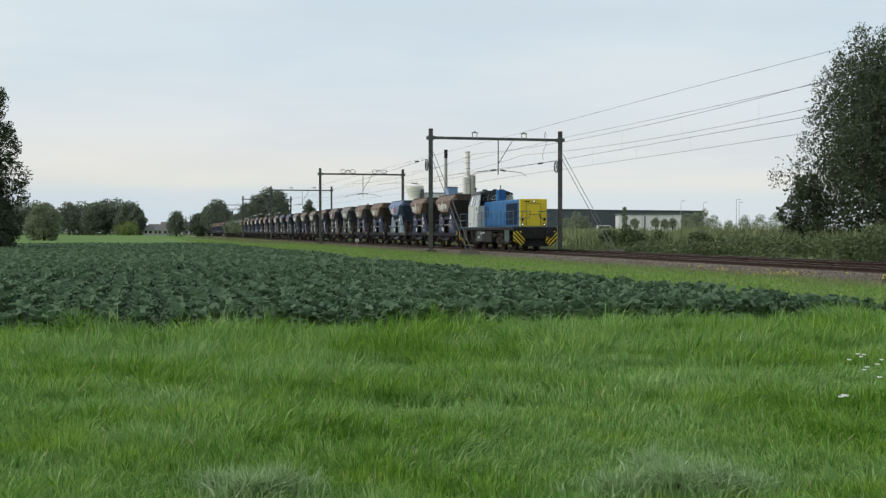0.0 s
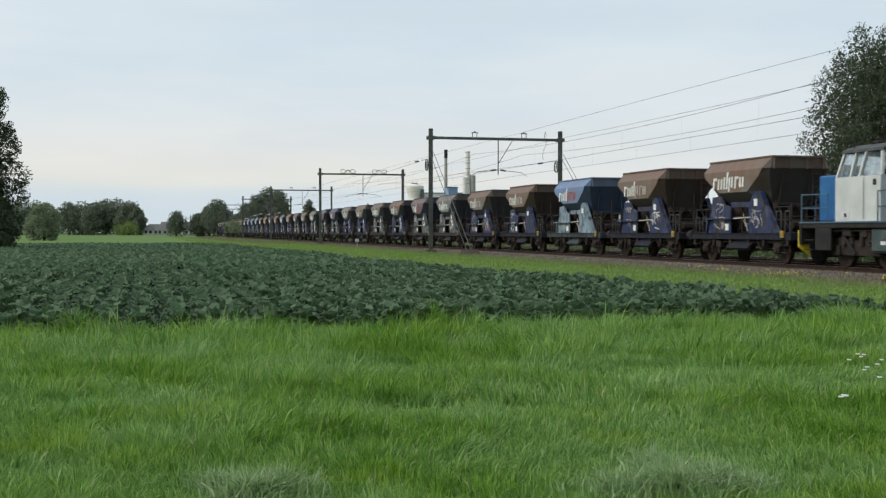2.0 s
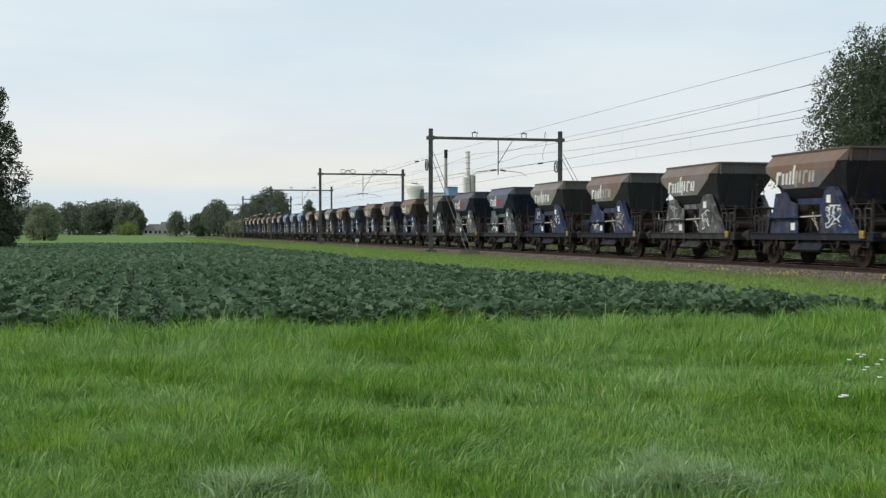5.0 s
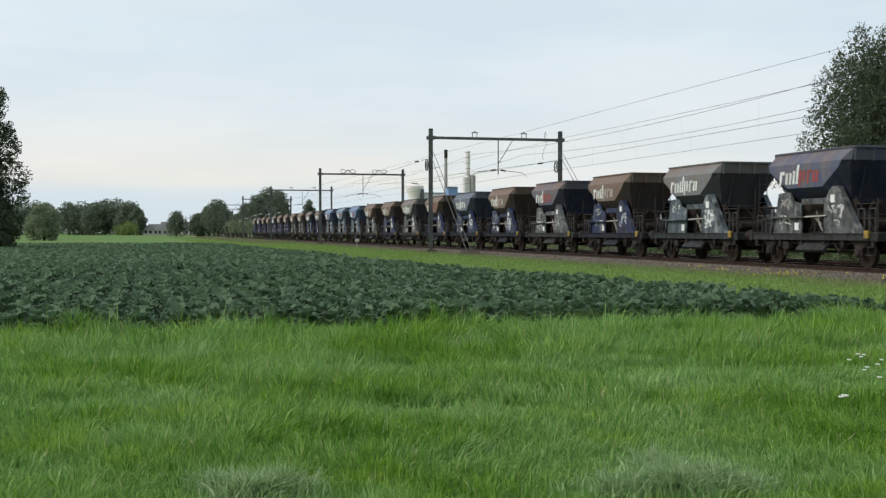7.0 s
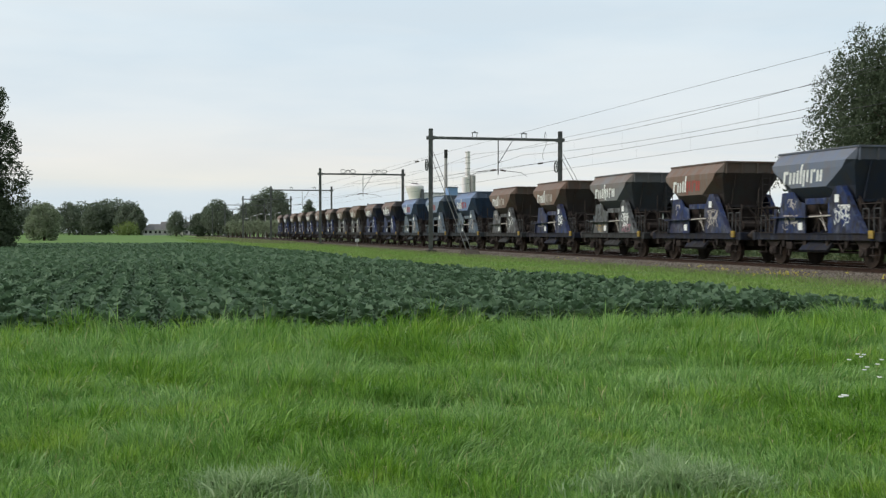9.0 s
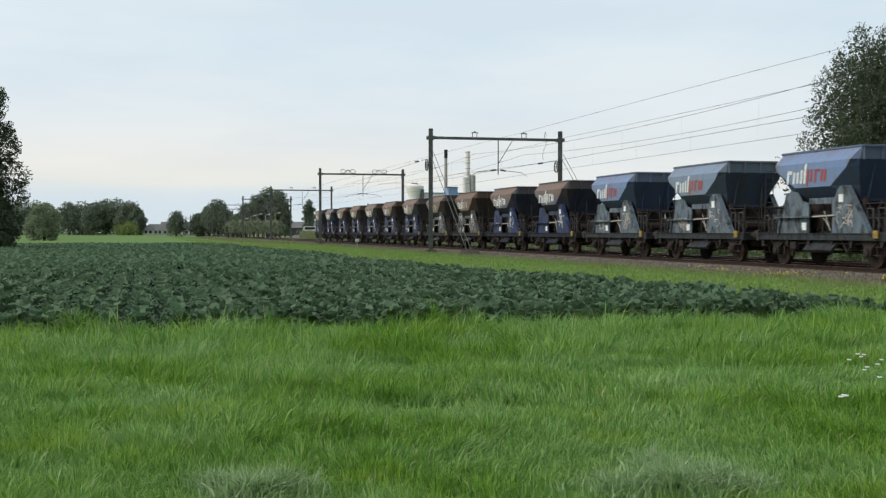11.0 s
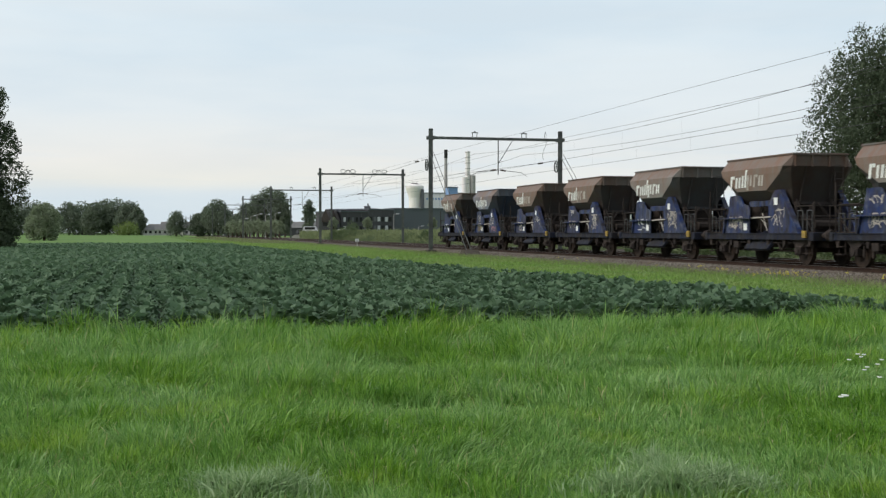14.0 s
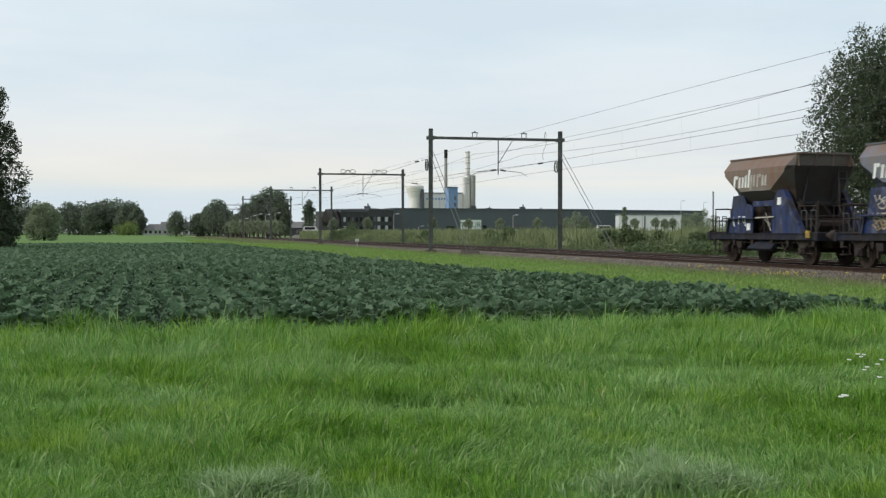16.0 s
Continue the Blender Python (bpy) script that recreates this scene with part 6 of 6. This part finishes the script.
# barrel roof hall
c = P(657, 520)
bm = B()
prism(bm, [(14 * math.cos(math.pi * k / 12) * 0.5 * 1.3, 8.0 + 4.2 * math.sin(math.pi * k / 12)) for k in range(13)] + [(-9.1, 0), (9.1, 0)], "y", 0, 40)
hb = part("barrel_roof_hall", bm, SHED_WHITE)
hb.matrix_basis = Matrix.Translation(c) @ Matrix.Rotation(radians(-14), 4, "Z")
tagged(hb, "white barrel-roofed hall behind the offices", "hall")
# banner sign
c0 = P(833, 478)
sign = thing("banner_sign", "white banner with green edge and dark green lettering", "sign", m=Matrix.Translation((c0.x, c0.y, 0)) @ Matrix.Rotation(radians(-14.5), 4, "Z"))
bm = B()
box(bm, (-4.2, -1.6, 2.6), (4.2, -1.5, 6.6), 0.03)
part("board", bm, SHED_WHITE, sign)
for lo, hi in (((-4.3, -1.63, 6.5), (4.3, -1.5, 6.75)), ((-4.35, -1.63, 2.5), (-4.1, -1.5, 6.7))):
    bm = B()
    box(bm, lo, hi)
    part("green_edge", bm, SIGN_GREEN, sign)
for x in (-3.8, 3.8):
    bm = B()
    box(bm, (x - 0.12, -1.48, 0), (x + 0.12, -1.3, 6.5))
    part("post", bm, STACK_DARK, sign)
for txt, x in (("T", -3.2), ("UR", 2.25)):
    cu = bpy.data.curves.new("letters", "FONT")
    cu.body, cu.size, cu.extrude, cu.align_x = txt, 3.0, 0.03, "CENTER"
    tmp = new("letters", cu)
    me = bpy.data.meshes.new_from_object(tmp)
    bpy.data.objects.remove(tmp)
    me.materials.clear()
    me.materials.append(SIGN_GREEN)
    share("letters", me, sign, Matrix.Translation((x, -1.66, 3.5)) @ Matrix.Rotation(radians(90), 4, "X"))

# works: silo, tank hall, blue tower, chimneys
c = P(734, 640)
silo = thing("silo", "round pale concrete silo with a flared top", "silo", m=Matrix.Translation(c))
bm = B()
prof = [(3.2, 0), (3.2, 20.0), (4.9, 25.2), (4.9, 26.2), (3.2, 27.2), (1.6, 27.6), (0.0, 27.7)]
n = 20
rg = [[bm.verts.new((r * math.cos(2 * math.pi * k / n), r * math.sin(2 * math.pi * k / n), z)) for k in range(n)] for r, z in prof[:-1]]
for a, b in zip(rg, rg[1:]):
    for k in range(n):
        bm.faces.new((a[k], a[(k + 1) % n], b[(k + 1) % n], b[k]))
bm.faces.new(rg[-1])
part("shell", bm, SILO, silo)
bm = B()
rod(bm, (0, 0, 26.4), (0, 0, 28.0), 3.3, 20, 1.5)
part("cap", bm, ROOF_TILE, silo)
bm = B()
box(bm, (2.6, -4.2, 0), (4.2, -2.6, 24.5))
part("stair_tower", bm, STACK_DARK, silo)
hall("works_hall", "pale works hall beneath the chimneys", 749, 640, 818, 642, 22.5, 20, SILO,
     [(0.08 + 0.075 * k, 0.12 + 0.075 * k, 19.0, 20.0, SHED_BLUE) for k in range(8)])
hall("works_tower", "light blue works tower", 794, 630, 810, 631, 25.2, 8, SHED_BLUE,
     [(0.62, 0.8, 5 + 3.4 * k, 7 + 3.4 * k, STACK_DARK) for k in range(5)])
c = P(789, 660)
ch = thing("chimney", "slim pale chimney with a black top", "chimney", "chimneys", m=Matrix.Translation(c))
bm = B()
rod(bm, (0, 0, 0), (0, 0, 42.5), 1.15, 14, 0.85)
part("shaft", bm, CONCRETE, ch)
bm = B()
rod(bm, (0, 0, 42.5), (0, 0, 47.2), 0.95, 14, 0.95)
part("cap", bm, BLACK, ch)
c = P(829, 650)
ch = thing("chimney", "pale steel chimney between two grey vessels", "chimney", "chimneys", m=Matrix.Translation(c))
bm = B()
rod(bm, (-0.4, 0, 0), (-0.4, 0, 45.5), 1.3, 14, 1.2)
part("shaft", bm, SILO, ch)
for z in (30, 33, 36, 39, 42, 45):
    bm = B()
    rod(bm, (-0.4, 0, z), (-0.4, 0, z + 0.35), 1.55, 14)
    part("ring_platform", bm, CONCRETE, ch)
for x, z, m in ((-2.3, 31.5, SILO), (2.3, 32.5, CONCRETE)):
    bm = B()
    rod(bm, (x, -0.5, 0), (x, -0.5, z), 1.5, 14)
    part("vessel", bm, m, ch)
bm = B()
box(bm, (0.9, -2.6, 0), (3.6, -1.5, 16))
part("casing", bm, STACK_DARK, ch)

# roof plant and far lamp posts
for px, d, z0, h in ((872, 520, 11.0, 1.6), (932, 520, 11.0, 2.6), (964, 525, 11.0, 1.2), (655, 470, 10.2, 2.6)):
    c = P(px, d)
    bm = B()
    box(bm, (-1.2, -0.8, 0), (1.2, 0.8, h * 0.6), 0.1)
    rod(bm, (0.3, 0, h * 0.5), (0.3, 0, h), 0.3, 8)
    ob = part("roof_unit", bm, STACK_DARK)
    ob.matrix_basis = Matrix.Translation((c.x, c.y + 6, z0 + 0.25))
    tagged(ob, "small grey ventilation unit on the warehouse roof", "roof unit", "roof units")
for k, (px, d, h) in enumerate([(697, 330, 6.5), (908, 330, 6.2), (741, 340, 3.2), (430, 330, 5.2), (444, 330, 6.0), (455, 325, 6.4), (470, 320, 6.2), (487, 320, 6.6), (1205, 420, 12.5), (1245, 420, 12.0), (1303, 420, 13.0), (1308, 420, 12.0)]):
    c = P(px, d)
    lp = thing("street_lamp", "slender grey street lamp in the distance", "street lamp", "street lamps", m=Matrix.Translation(c))
    bm = B()
    rod(bm, (0, 0, 0), (0, 0, h), 0.11, 7, 0.07)
    rod(bm, (0, 0, h), (0.9, 0, h + 0.15), 0.06, 6)
    part("pole", bm, CONCRETE, lp)
    bm = B()
    box(bm, (0.7, -0.15, h + 0.08), (1.5, 0.15, h + 0.28), 0.04)
    part("lamp_head", bm, SHED_WHITE, lp)


def far_house(px, d, w, h, roof_h, wall):
    c = P(px, d)
    house = thing("house", "small distant house with a dark pitched roof", "house", "distant houses", m=Matrix.Translation(c) @ Matrix.Rotation(radians(-14 + (px % 7) * 6), 4, "Z"))
    bm = B()
    box(bm, (-w / 2, 0, 0), (w / 2, 8, h))
    part("wall", bm, wall, house)
    bm = B()
    prism(bm, [(-0.4, h - 0.1), (8.4, h - 0.1), (4, h + roof_h)], "x", -w / 2 - 0.3, w / 2 + 0.3)
    part("roof", bm, FAR_ROOF, house)
    for x in (-w * 0.28, w * 0.1):
        bm = B()
        box(bm, (x, -0.07, 1.0), (x + 1.2, 0.05, 2.3))
        part("window", bm, BLACK, house)


for args in ((262, 600, 6, 2.6, 2.4, HOUSE_WALL), (279, 640, 6, 3, 3, HOUSE_WALL), (296, 620, 6, 3.0, 4.0, HOUSE_WALL), (334, 620, 6, 4, 3, HOUSE_WALL), (347, 640, 7, 3, 4, HOUSE_WALL), (414, 520, 9, 5, 4.5, SHED_BROWN), (520, 520, 26, 3.6, 2.6, SHED_BROWN)):
    far_house(*args)

# pale van and cars by the offices
for k, (px, d, ln, ht, m) in enumerate([(552, 330, 5.2, 2.3, SHED_WHITE), (538, 335, 4.2, 1.45, STACK_DARK), (610, 330, 4.3, 1.5, SHED_WHITE), (625, 332, 4.2, 1.45, SHED_GREY), (1072, 330, 5.5, 2.6, SHED_WHITE), (1090, 332, 4.4, 1.5, SHED_WHITE), (1410, 330, 4.4, 1.5, SHED_WHITE)]):
    c = P(px, d)
    car = thing("van" if ht > 2 else "car", "small parked %s in the distance" % ("white van" if ht > 2 else "car"), "van" if ht > 2 else "car", "parked vehicles",
                m=Matrix.Translation((c.x, c.y, 0.9)) @ Matrix.Rotation(radians(-14), 4, "Z"))
    bm = B()
    h = ht
    prism(bm, [(-ln / 2, 0.35), (ln / 2, 0.35), (ln / 2, 0.8), (ln * 0.32, 0.95), (ln * 0.2, h), (-ln * 0.42, h), (-ln / 2, 0.9)], "y", -0.85, 0.85)
    part("body", bm, m, car)
    bm = B()
    box(bm, (-ln * 0.36, -0.87, h * 0.62), (ln * 0.18, 0.87, h * 0.9))
    part("window_band", bm, BLACK, car)
    for x in (-ln * 0.32, ln * 0.32):
        for y in (-0.8, 0.8):
            bm = B()
            rod(bm, (x, y - 0.1, 0.32), (x, y + 0.1, 0.32), 0.32, 12)
            part("wheel", bm, BLACK, car)
bm = B()
prism(bm, [(-12, -0.3), (150, -0.3), (148, 0.9), (-10, 0.9)], "y", -6, 6)
rd = part("access_road", bm, CONCRETE)
c = P(590, 333)
rd.matrix_basis = Matrix.Translation(c) @ Matrix.Rotation(radians(-14), 4, "Z")
tagged(rd, "raised pale access road in front of the works", "road", kind="structure")

# trackside marker posts
for px, d in ((632, 125), (375, 400), (395, 330)):
    c = P(px, d)
    mp = thing("marker_post", "small white trackside marker post", "marker post", "marker posts", m=Matrix.Translation(c))
    bm = B()
    rod(bm, (0, 0, 0), (0, 0, 0.8), 0.05, 6)
    part("post", bm, CONCRETE, mp)
    bm = B()
    box(bm, (-0.2, -0.03, 0.6), (0.2, 0.03, 0.9), 0.01)
    part("plate", bm, SHED_WHITE, mp)


def motions():
    """The whole train runs by at one steady speed."""
    def run(ob, y0):
        walk(ob, [(t, Matrix.Translation((TRACKS[0], y0 - SPEED * t, RAIL_Z + 0.09))) for t in (0.0, 8.0, 16.0)])
    first_y = 44.66 + 2 * SPEED
    run(engine, first_y - 4.82 - 7.35 + 0.15)
    for k, w in enumerate(wagons):
        run(w, first_y + 9.64 * k)


motions()
